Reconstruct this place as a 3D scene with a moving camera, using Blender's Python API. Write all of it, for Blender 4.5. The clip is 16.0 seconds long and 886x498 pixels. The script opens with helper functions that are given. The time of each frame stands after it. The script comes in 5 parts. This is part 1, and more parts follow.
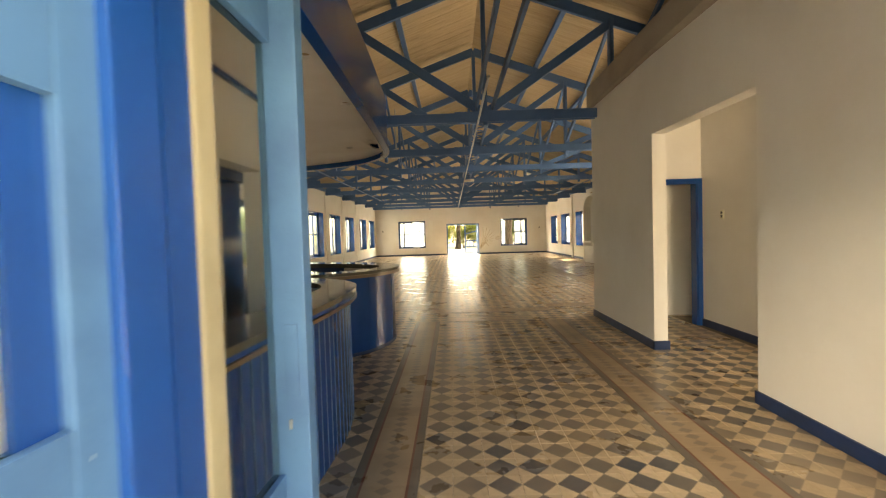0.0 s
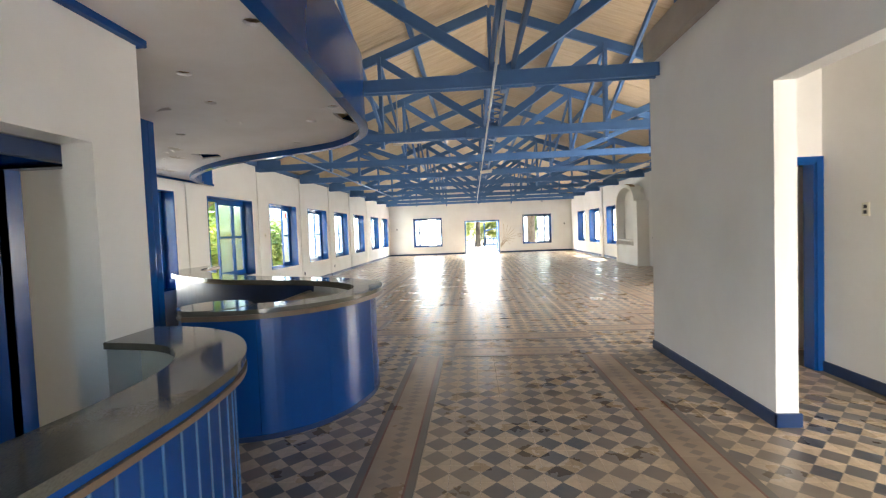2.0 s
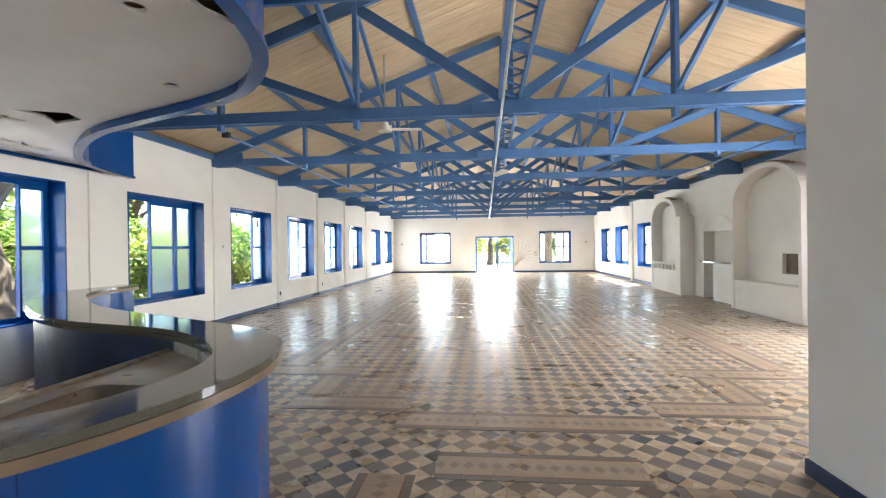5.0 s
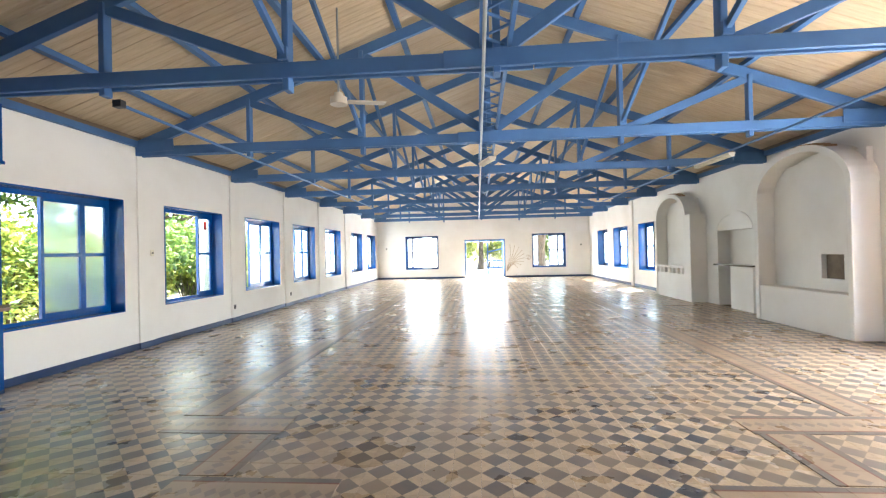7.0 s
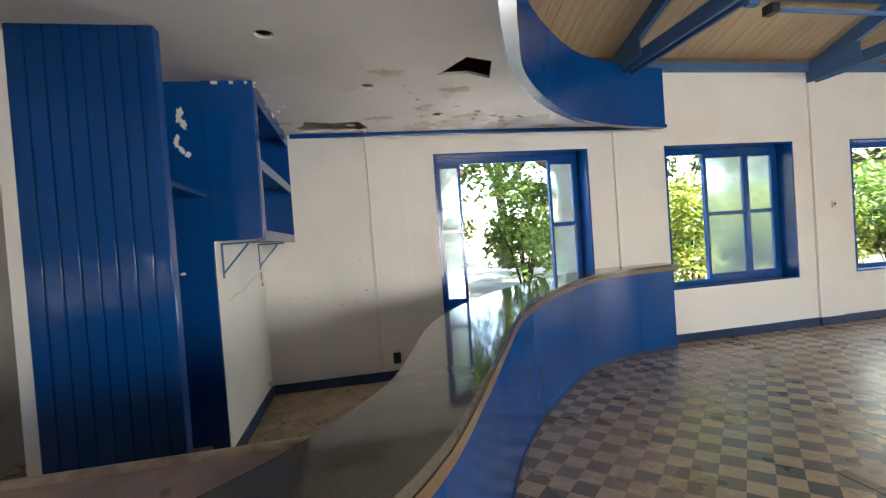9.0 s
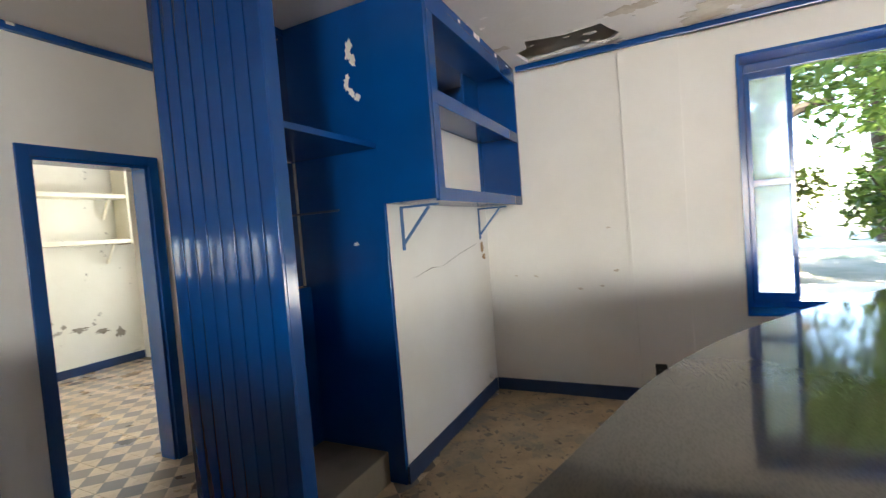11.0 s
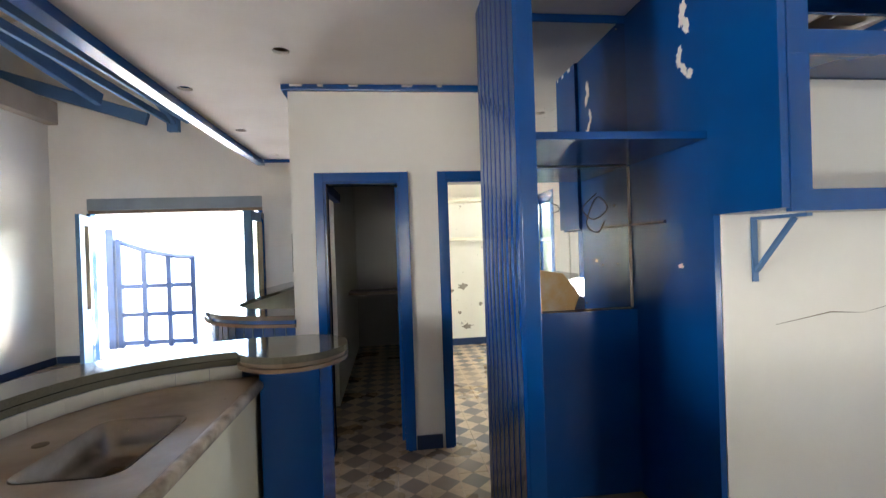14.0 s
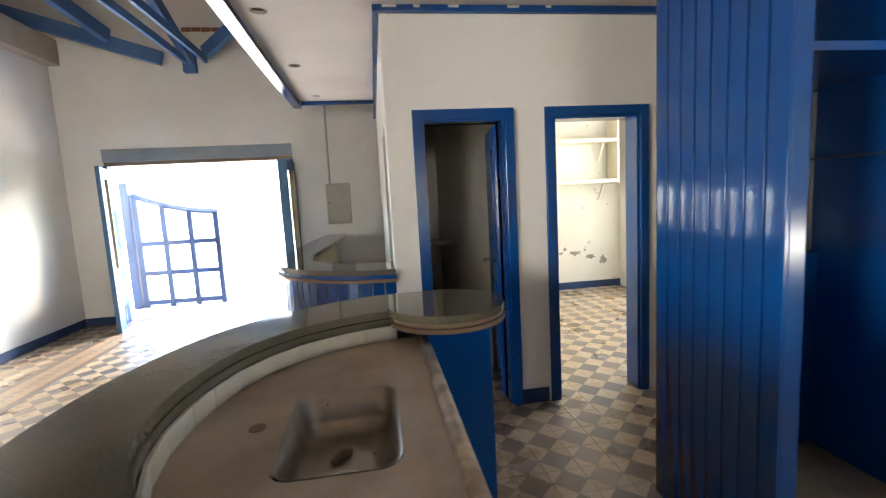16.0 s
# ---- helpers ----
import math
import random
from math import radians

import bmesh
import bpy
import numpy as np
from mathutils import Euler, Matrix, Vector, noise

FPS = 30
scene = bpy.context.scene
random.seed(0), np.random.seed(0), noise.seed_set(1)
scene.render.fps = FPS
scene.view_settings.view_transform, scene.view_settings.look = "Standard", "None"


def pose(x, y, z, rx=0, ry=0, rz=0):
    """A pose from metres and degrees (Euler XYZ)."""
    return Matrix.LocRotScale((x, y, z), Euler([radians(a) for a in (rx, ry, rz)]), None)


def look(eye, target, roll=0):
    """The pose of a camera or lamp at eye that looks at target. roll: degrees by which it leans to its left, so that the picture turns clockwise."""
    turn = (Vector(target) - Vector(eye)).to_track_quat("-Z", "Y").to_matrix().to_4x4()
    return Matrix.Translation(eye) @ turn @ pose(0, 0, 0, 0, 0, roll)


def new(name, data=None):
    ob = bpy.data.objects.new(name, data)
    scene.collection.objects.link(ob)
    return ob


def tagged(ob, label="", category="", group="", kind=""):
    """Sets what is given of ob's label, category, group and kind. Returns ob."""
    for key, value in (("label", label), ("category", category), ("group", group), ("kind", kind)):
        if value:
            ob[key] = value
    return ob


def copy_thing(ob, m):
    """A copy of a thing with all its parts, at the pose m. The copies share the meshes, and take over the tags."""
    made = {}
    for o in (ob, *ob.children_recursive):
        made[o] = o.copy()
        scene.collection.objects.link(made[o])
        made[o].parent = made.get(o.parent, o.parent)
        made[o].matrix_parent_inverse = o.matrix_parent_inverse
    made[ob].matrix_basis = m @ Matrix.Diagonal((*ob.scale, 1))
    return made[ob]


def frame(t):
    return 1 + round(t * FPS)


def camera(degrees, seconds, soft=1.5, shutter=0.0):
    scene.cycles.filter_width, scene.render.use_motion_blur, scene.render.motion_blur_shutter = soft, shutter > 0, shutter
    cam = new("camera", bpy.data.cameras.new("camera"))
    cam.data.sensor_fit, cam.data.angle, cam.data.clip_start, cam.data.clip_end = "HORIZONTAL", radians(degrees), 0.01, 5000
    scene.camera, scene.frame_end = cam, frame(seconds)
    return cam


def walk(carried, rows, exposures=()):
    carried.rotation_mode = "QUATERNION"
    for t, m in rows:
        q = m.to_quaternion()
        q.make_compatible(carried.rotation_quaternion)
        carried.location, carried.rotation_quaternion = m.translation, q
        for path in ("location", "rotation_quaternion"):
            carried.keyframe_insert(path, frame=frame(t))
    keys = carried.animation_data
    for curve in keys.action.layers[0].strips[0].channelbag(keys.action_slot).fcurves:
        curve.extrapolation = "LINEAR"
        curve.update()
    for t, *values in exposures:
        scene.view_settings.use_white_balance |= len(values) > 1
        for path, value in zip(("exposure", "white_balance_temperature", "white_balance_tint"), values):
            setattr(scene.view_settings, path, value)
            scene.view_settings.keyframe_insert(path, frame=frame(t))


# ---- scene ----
cam = camera(89.1, 16.0, soft=1.2, shutter=0.3)
PATH = [
    (0, (0.236, -0.553, 1.453), (0.194, 1.446, 1.388), -1.7),
    (0.5, (0.291, 0.051, 1.46), (0.236, 2.05, 1.431), -1.8),
    (1, (0.275, 0.629, 1.48), (0.216, 2.627, 1.438), -1.6),
    (1.5, (0.306, 0.969, 1.557), (0.256, 2.967, 1.488), -1.6),
    (2, (0.408, 1.372, 1.561), (0.272, 3.366, 1.481), -2.2),
    (2.5, (0.411, 1.782, 1.515), (0.233, 3.771, 1.4), -2.3),
    (3, (0.421, 2.173, 1.558), (0.237, 4.16, 1.432), -2.6),
    (3.5, (0.49, 2.585, 1.549), (0.291, 4.571, 1.433), -2.7),
    (4, (0.498, 2.986, 1.523), (0.286, 4.972, 1.421), -2.3),
    (4.2, (0.48, 3.179, 1.549), (0.268, 5.166, 1.476), -1.3),
    (6.3, (0.549, 4.919, 1.545), (0.396, 6.913, 1.558), -1.1),
    (6.5, (0.564, 5.087, 1.55), (0.421, 7.082, 1.563), -1.2),
    (7, (0.612, 5.491, 1.526), (0.457, 7.485, 1.538), -1.3),
    (7.5, (0.478, 5.878, 1.54), (-0.195, 7.761, 1.545), -1.7),
    (8, (0.281, 6.017, 1.534), (-1.212, 7.348, 1.529), -2.9),
    (8.2, (0.247, 6.136, 1.541), (-1.507, 7.096, 1.525), -3.2),
    (10.3, (-0.958, 6.942, 1.423), (-2.951, 6.786, 1.347), -3.9),
    (10.5, (-1.075, 6.93, 1.422), (-3.024, 6.495, 1.319), -3.6),
    (11, (-1.357, 6.99, 1.444), (-3.154, 6.116, 1.359), -4.5),
    (11.5, (-1.648, 7.113, 1.499), (-3.274, 5.951, 1.582), -3.0),
    (12, (-1.911, 7.172, 1.56), (-3.48, 6.014, 2.003), -3.2),
    (12.5, (-2.148, 7.21, 1.625), (-3.708, 6.142, 2.276), -2.3),
    (13, (-2.286, 7.249, 1.595), (-3.494, 5.746, 2.125), -1.5),
    (13.5, (-2.246, 7.269, 1.567), (-2.815, 5.372, 1.851), -1.0),
    (14, (-2.201, 7.277, 1.523), (-2.431, 5.291, 1.512), -1.9),
    (14.5, (-2.025, 7.268, 1.518), (-2.263, 5.285, 1.416), -1.9),
    (15, (-1.797, 7.236, 1.523), (-2.08, 5.263, 1.367), -2.1),
    (15.5, (-1.617, 7.098, 1.501), (-1.906, 5.131, 1.28), -2.0),
    (16, (-1.382, 6.898, 1.524), (-1.668, 4.932, 1.292), -3.1),
]
EXPOSURES = [(0.0, 3.0, 10400, 10), (0.5, 3.95, 8700, 10), (1.0, 3.85, 7500, 10), (1.6, 3.85, 6600, 10),
             (4.2, 4.0, 6100, 10), (6.5, 4.2, 6100, 10), (7.3, 4.1, 6100, 10), (8.2, 3.75, 6300, 10), (10.3, 4.15, 6400, 10), (11.0, 4.25, 6300, 10), (12.3, 4.05, 6200, 10), (13.1, 4.1, 6200, 10), (14.0, 4.5, 6300, 10), (16.0, 4.6, 6600, 10)]
walk(cam, [(t, look(eye, target, roll)) for t, eye, target, roll in PATH], EXPOSURES)

# ---- world and sun ----
SUN_EL, SUN_AZ = radians(56), radians(68)      # azimuth from +y towards +x
world = bpy.data.worlds.new("world")
scene.world = world
world.use_nodes = True
wn, wl = world.node_tree.nodes, world.node_tree.links
wn.clear()
sky = wn.new("ShaderNodeTexSky")
sky.sky_type, sky.sun_disc = "NISHITA", False
sky.sun_elevation, sky.sun_rotation = SUN_EL, SUN_AZ
bg, wo = wn.new("ShaderNodeBackground"), wn.new("ShaderNodeOutputWorld")
bg.inputs["Strength"].default_value = 0.15
wl.new(sky.outputs[0], bg.inputs[0])
wl.new(bg.outputs[0], wo.inputs[0])
sun_dir = Vector((math.sin(SUN_AZ) * math.cos(SUN_EL), math.cos(SUN_AZ) * math.cos(SUN_EL), math.sin(SUN_EL)))
sun = new("sun", bpy.data.lights.new("sun", "SUN"))
sun.data.energy, sun.data.angle, sun.data.color = 3.4, radians(0.6), (1.0, 0.95, 0.86)
sun.matrix_world = look(sun_dir * 60, (0, 0, 0))


# lamps for daylight in the east openings, and unseen ones outside both end doors
def daylight(name, eye, target, w, h, watts, color):
    lamp = new(name, bpy.data.lights.new(name, "AREA"))
    lamp.data.shape, lamp.data.size, lamp.data.size_y = "RECTANGLE", w, h
    lamp.data.energy, lamp.data.color = watts, color
    lamp.matrix_world = look(eye, target)


for yc, watts in ((8.4, 8), (10.55, 26)):
    daylight("daylight_east", (6.98, yc, 1.55), (0.0, yc, 1.5), 1.75, 1.7, watts, (1.0, 0.96, 0.90))
# unseen lamp above the far door, added to brighten the far floor
daylight("daylight_terrace", (1.0, 32.7, 3.15), (1.0, 24.0, 0.0), 5.0, 1.2, 230, (1.0, 0.97, 0.92))
for xc, w, h, watts in ((1.0, 2.1, 2.0, 21), (-2.56, 1.7, 1.7, 9)):
    daylight("daylight_north", (xc, 31.15, 1.1 if w > 2 else 1.5), (0.8, 8.0, 1.3), w, h, watts, (1.0, 0.98, 0.94))
daylight("daylight_kitchen", (-5.3, 2.0, 1.65), (0.0, 2.0, 1.3), 1.9, 1.4, 2.6, (1.0, 0.97, 0.9))
# fill lamp in an unseen added opening, brightens the side room
daylight("side_room_fill", (3.38, 0.0, 1.6), (3.4, 6.0, 1.4), 0.75, 1.2, 10, (1.0, 0.95, 0.86))
# lamp added outdoors above the sight line, aimed at the right-hand walls and floor
daylight("entrance_fill", (-2.0, -5.4, 4.3), (1.6, 3.2, 0.2), 5.6, 2.6, 150, (1.0, 0.93, 0.82))
# sky over the west garden, in the window openings
for yc, watts in ((14.25, 1.6), (17.1, 3.2), (20.0, 4.2), (22.95, 5.0), (26.45, 5.0), (29.3, 5.0)):
    daylight("daylight_west", (-5.46, yc, 1.6), (0.0, yc, 1.2), 1.7, 1.6, watts, (1.0, 0.99, 0.92))
# fill lamp added low in the opening behind the bar, for light off the yard
daylight("bar_fill", (-5.44, 8.45, 0.87), (-3.4, 6.4, 0.75), 1.6, 0.26, 2.0, (1.0, 0.98, 0.9))


# ---- materials ----
class Graph:
    def __init__(self, name):
        self.mat = bpy.data.materials.new(name)
        self.mat.use_nodes = True
        self.n, self.l = self.mat.node_tree.nodes, self.mat.node_tree.links
        self.bsdf = self.n["Principled BSDF"]

    def add(self, kind, **inputs):
        node = self.n.new(kind)
        for key, value in inputs.items():
            self.put(node.inputs[key.replace("_", " ")], value)
        return node

    def put(self, socket, value):
        if isinstance(value, bpy.types.NodeSocket):
            self.l.new(value, socket)
        else:
            socket.default_value = value

    def math(self, op, a, b=0.0, c=0.0):
        node = self.n.new("ShaderNodeMath")
        node.operation = op
        for s, v in zip(node.inputs, (a, b, c)):
            self.put(s, v)
        return node.outputs[0]

    def mix(self, f, a, b, blend="MIX"):
        node = self.n.new("ShaderNodeMix")
        node.data_type, node.blend_type = "RGBA", blend
        self.put(node.inputs[0], f)
        self.put(node.inputs[6], a if isinstance(a, bpy.types.NodeSocket) else (*a, 1))
        self.put(node.inputs[7], b if isinstance(b, bpy.types.NodeSocket) else (*b, 1))
        return node.outputs[2]

    def pos(self):
        return self.n.new("ShaderNodeNewGeometry").outputs["Position"]

    def noise(self, scale, detail=4.0, vector=None, rough=0.55):
        node = self.add("ShaderNodeTexNoise", Scale=scale, Detail=detail, Roughness=rough)
        self.l.new(vector or self.pos(), node.inputs["Vector"])
        return node.outputs[0]

    def ramp(self, value, lo, hi):
        node = self.add("ShaderNodeMapRange", Value=value)
        node.inputs[1].default_value, node.inputs[2].default_value = lo, hi
        return node.outputs[0]

    def bump(self, height, strength=0.2, distance=0.01):
        node = self.add("ShaderNodeBump", Height=height, Strength=strength, Distance=distance)
        self.l.new(node.outputs[0], self.bsdf.inputs["Normal"])

    def done(self, color, rough, metal=0.0):
        self.put(self.bsdf.inputs["Base Color"], color if isinstance(color, bpy.types.NodeSocket) else (*color, 1))
        self.put(self.bsdf.inputs["Roughness"], rough)
        self.put(self.bsdf.inputs["Metallic"], metal)
        return self.mat


def worn(name, base, dark, rough=0.5, scale=3.0, fine=40.0, amount=0.5, bump=0.15, metal=0.0, chips=None, chip_at=0.68):
    """Painted or plain surface: two scales of variation, optional chips of another colour."""
    g = Graph(name)
    big, small = g.noise(scale), g.noise(fine, 3.0)
    f = g.math("MULTIPLY", g.ramp(big, 0.42, 0.72), amount)
    col = g.mix(f, base, dark)
    col = g.mix(g.math("MULTIPLY", g.ramp(small, 0.4, 0.75), 0.12 * amount), col, dark)
    if chips:
        spots = g.ramp(g.noise(scale * 4.5, 6.0, rough=0.7), chip_at, chip_at + 0.02)
        col = g.mix(spots, col, chips)
    r = g.math("ADD", g.math("MULTIPLY", g.math("SUBTRACT", big, 0.5), 0.25), rough)
    g.bump(g.math("ADD", small, big), bump, 0.004)
    return g.done(col, r, metal)


M = {}
M["wall"] = worn("white_plaster", (0.80, 0.77, 0.72), (0.66, 0.61, 0.54), 0.75, 0.9, 22, 0.5, 0.25)
M["ceil"] = worn("ceiling_plaster", (0.76, 0.71, 0.67), (0.62, 0.55, 0.48), 0.8, 1.4, 30, 0.5, 0.3)
M["bulk"] = worn("taupe_beam", (0.42, 0.36, 0.30), (0.3, 0.25, 0.2), 0.8, 2, 30, 0.5, 0.3)
M["blue"] = worn("blue_gloss_paint", (0.002, 0.060, 0.245), (0.002, 0.040, 0.17), 0.19, 1.6, 9, 0.6, 0.02,
                 chips=(0.30, 0.36, 0.42), chip_at=0.775)
M["truss"] = worn("blue_timber_paint", (0.062, 0.155, 0.335), (0.042, 0.105, 0.24), 0.5, 2.5, 14, 0.5, 0.05)
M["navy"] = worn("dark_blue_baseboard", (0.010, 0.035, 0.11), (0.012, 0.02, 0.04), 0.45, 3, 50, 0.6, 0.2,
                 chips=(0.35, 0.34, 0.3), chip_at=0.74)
# lighter chipped blue; on the entrance leaves the outdoor light is in the colour
M["pale"] = worn("light_blue_paint", (0.06, 0.165, 0.30), (0.035, 0.10, 0.21), 0.5, 5, 70, 0.7, 0.25,
                 chips=(0.55, 0.55, 0.5), chip_at=0.72)
M["cream"] = worn("cream_paint", (0.40, 0.33, 0.20), (0.28, 0.22, 0.13), 0.5, 4, 60, 0.6, 0.2)
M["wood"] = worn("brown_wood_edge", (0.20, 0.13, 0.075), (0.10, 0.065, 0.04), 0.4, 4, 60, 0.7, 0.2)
M["grey"] = worn("grey_lintel_paint", (0.27, 0.31, 0.34), (0.2, 0.22, 0.23), 0.6, 3, 50, 0.6, 0.2)
M["metal"] = worn("grey_metal", (0.45, 0.46, 0.44), (0.3, 0.3, 0.28), 0.4, 5, 80, 0.5, 0.1, 0.6)
M["steel"] = worn("dull_steel", (0.33, 0.29, 0.25), (0.17, 0.145, 0.12), 0.32, 6, 60, 0.7, 0.1, 0.9)
M["black"] = worn("black_plastic", (0.02, 0.02, 0.02), (0.05, 0.045, 0.04), 0.5, 6, 60)
M["offwhite"] = worn("yellowed_white_paint", (0.74, 0.70, 0.55), (0.58, 0.50, 0.36), 0.6, 1.3, 30, 0.6, 0.25)
M["peel"] = worn("kitchen_wall_peeling", (0.72, 0.70, 0.61), (0.60, 0.57, 0.47), 0.75, 1.1, 25, 0.6, 0.3,
                 chips=(0.30, 0.28, 0.24), chip_at=0.635)
M["spall"] = worn("bare_grey_plaster", (0.27, 0.24, 0.19), (0.16, 0.13, 0.10), 0.85, 9, 60, 0.8, 0.4)
M["marble"] = worn("stained_marble", (0.40, 0.315, 0.235), (0.21, 0.145, 0.095), 0.32, 3, 45, 0.9, 0.1)
M["lip"] = worn("stained_marble_lip", (0.52, 0.45, 0.36), (0.15, 0.105, 0.075), 0.35, 9, 60, 1.0, 0.25)
M["cabinet"] = worn("grey_beige_steel", (0.40, 0.38, 0.33), (0.30, 0.28, 0.23), 0.5, 4, 60, 0.5, 0.1)
M["scar"] = worn("bare_brown_plaster", (0.42, 0.28, 0.15), (0.26, 0.16, 0.09), 0.9, 7, 50, 0.9, 0.5)
M["ivory"] = worn("ivory_tile", (0.60, 0.57, 0.50), (0.45, 0.41, 0.34), 0.3, 5, 50, 0.6, 0.1)
M["dirt"] = worn("dirty_floor", (0.22, 0.18, 0.13), (0.10, 0.075, 0.05), 0.8, 3, 40, 0.9, 0.5)
M["board"] = worn("raw_backing_board", (0.58, 0.34, 0.12), (0.62, 0.55, 0.42), 0.8, 6, 60, 1.0, 0.4)
M["rust"] = worn("brick", (0.36, 0.15, 0.085), (0.24, 0.11, 0.07), 0.85, 6, 60, 0.8, 0.5)
M["earth"] = worn("leaf_litter_ground", (0.30, 0.25, 0.17), (0.10, 0.12, 0.05), 0.9, 0.5, 8, 1.0, 0.6)
M["bark"] = worn("tree_bark", (0.050, 0.034, 0.018), (0.020, 0.016, 0.009), 0.9, 4, 30, 0.9, 0.9)
M["porch"] = worn("pale_paving", (0.66, 0.62, 0.56), (0.5, 0.47, 0.42), 0.8, 1.5, 20, 0.6, 0.3)
M["red"] = worn("red_sticker", (0.55, 0.03, 0.02), (0.4, 0.03, 0.02), 0.5)
M["outline"] = worn("brown_mural_line", (0.50, 0.41, 0.30), (0.42, 0.34, 0.25), 0.8)
M["damp"] = worn("damp_plaster", (0.64, 0.57, 0.48), (0.44, 0.34, 0.25), 0.9, 5, 40, 0.9, 0.3)
M["fanwhite"] = worn("fan_white", (0.66, 0.60, 0.48), (0.5, 0.44, 0.33), 0.5)


def make_terrazzo():
    g = Graph("polished_olive_granite")
    v = g.add("ShaderNodeTexVoronoi", Scale=160.0)
    g.l.new(g.pos(), v.inputs["Vector"])
    speck = g.ramp(v.outputs["Distance"], 0.15, 0.6)
    col = g.mix(speck, (0.075, 0.068, 0.048), (0.11, 0.10, 0.072))
    col = g.mix(g.math("MULTIPLY", g.ramp(g.noise(3.0), 0.4, 0.75), 0.5), col, (0.15, 0.13, 0.10))
    return g.done(col, g.math("ADD", g.math("MULTIPLY", g.noise(4.0), 0.10), 0.02))


M["granite"] = make_terrazzo()


def make_tiles(name, dark, light, random_from, dusty):
    """Cement tile with a printed diamond; tiles lie on a 0.2 m grid."""
    g = Graph(name)
    xyz = g.add("ShaderNodeSeparateXYZ", Vector=g.pos())
    u = g.math("ABSOLUTE", g.math("SUBTRACT", g.math("WRAP", xyz.outputs[0], 0.2, 0.0), 0.1))
    v = g.math("ABSOLUTE", g.math("SUBTRACT", g.math("WRAP", g.math("ADD", xyz.outputs[1], 0.1), 0.2, 0.0), 0.1))
    d = g.ramp(g.math("ADD", g.math("ADD", u, v), g.math("MULTIPLY", g.noise(60.0), 0.006)), 0.1045, 0.1015)
    if random_from == "object":
        rnd = g.n.new("ShaderNodeObjectInfo").outputs["Random"]
    else:
        rnd = g.n.new("ShaderNodeNewGeometry").outputs["Random Per Island"]
    pick = g.math("ADD", g.math("MULTIPLY", rnd, 0.75), g.math("MULTIPLY", g.noise(0.45, 3.0), 0.55))
    dk = g.mix(g.ramp(pick, 0.42, 1.1), dark, (0.20, 0.16, 0.115))
    lt = g.mix(g.math("FRACT", g.math("MULTIPLY", rnd, 7.3)), light, tuple(c * 0.8 for c in light))
    col = g.mix(d, lt, dk)
    stain = g.math("MULTIPLY", g.ramp(g.noise(0.8, 5.0), 0.38, 0.7), dusty)
    col = g.mix(stain, col, (0.39, 0.27, 0.16))
    col = g.mix(g.math("MULTIPLY", g.ramp(g.noise(28.0, 4.0), 0.45, 0.8), 0.3), col, (0.20, 0.15, 0.10))
    g.bump(g.noise(30.0), 0.12, 0.004)
    g.bsdf.inputs["Specular IOR Level"].default_value = 0.6
    return g.done(col, g.math("ADD", g.math("MULTIPLY", g.noise(2.2, 4.0), 0.34), 0.13))


DARK, LIGHT = (0.066, 0.072, 0.086), (0.62, 0.47, 0.31)
M["tile"] = make_tiles("cement_tile", DARK, LIGHT, "object", 0.6)
M["tiles"] = make_tiles("cement_tiles", DARK, LIGHT, "island", 0.6)


def make_grime():
    """Dirt crust, thin where the tiles show through as pale and dark patches."""
    g = Graph("dirt_crust")
    v = g.add("ShaderNodeTexVoronoi", Scale=5.0)
    g.l.new(g.pos(), v.inputs["Vector"])
    cell = g.add("ShaderNodeSeparateColor", Color=v.outputs["Color"])
    col = g.mix(g.ramp(cell.outputs[0], 0.3, 0.8), (0.30, 0.21, 0.12), (0.20, 0.17, 0.12))
    col = g.mix(g.ramp(g.noise(4.0, 6.0, rough=0.7), 0.42, 0.62), col, (0.40, 0.28, 0.16))
    col = g.mix(g.ramp(g.noise(14.0, 5.0, rough=0.7), 0.58, 0.66), col, (0.07, 0.05, 0.035))
    g.bump(g.noise(18.0, 5.0), 0.5, 0.01)
    return g.done(col, 0.75)


M["grime"] = make_grime()


def make_band(name, along):
    """Border tile: red lines, grey edges and a chain of small diamonds, along x or y; object coordinates."""
    g = Graph(name)
    tc = g.n.new("ShaderNodeTexCoord").outputs["Object"]
    xyz = g.add("ShaderNodeSeparateXYZ", Vector=tc)
    a, c = (xyz.outputs[1], xyz.outputs[0]) if along == "y" else (xyz.outputs[0], xyz.outputs[1])
    w = g.math("ABSOLUTE", c)
    s = g.math("ABSOLUTE", g.math("SUBTRACT", g.math("WRAP", a, 0.1, 0.0), 0.05))
    chain = g.ramp(g.math("ADD", g.math("MULTIPLY", w, 0.8), s), 0.046, 0.04)
    col = g.mix(g.math("MULTIPLY", chain, 0.75), (0.43, 0.31, 0.20), (0.20, 0.16, 0.13))
    col = g.mix(g.ramp(w, 0.128, 0.131), col, (0.20, 0.055, 0.03))
    col = g.mix(g.ramp(w, 0.143, 0.147), col, (0.15, 0.13, 0.11))
    col = g.mix(g.math("MULTIPLY", g.ramp(g.noise(3.0, 5.0), 0.4, 0.7), 0.4), col, (0.24, 0.165, 0.10))
    rnd = g.n.new("ShaderNodeNewGeometry").outputs["Random Per Island"]
    col = g.mix(g.math("MULTIPLY", rnd, 0.22), col, (0.14, 0.11, 0.08))
    g.bump(g.noise(30.0), 0.12, 0.004)
    return g.done(col, g.math("ADD", g.math("MULTIPLY", g.noise(2.2, 4.0), 0.42), 0.12))


M["band_y"], M["band_x"] = make_band("border_tile_lengthwise", "y"), make_band("border_tile_crosswise", "x")


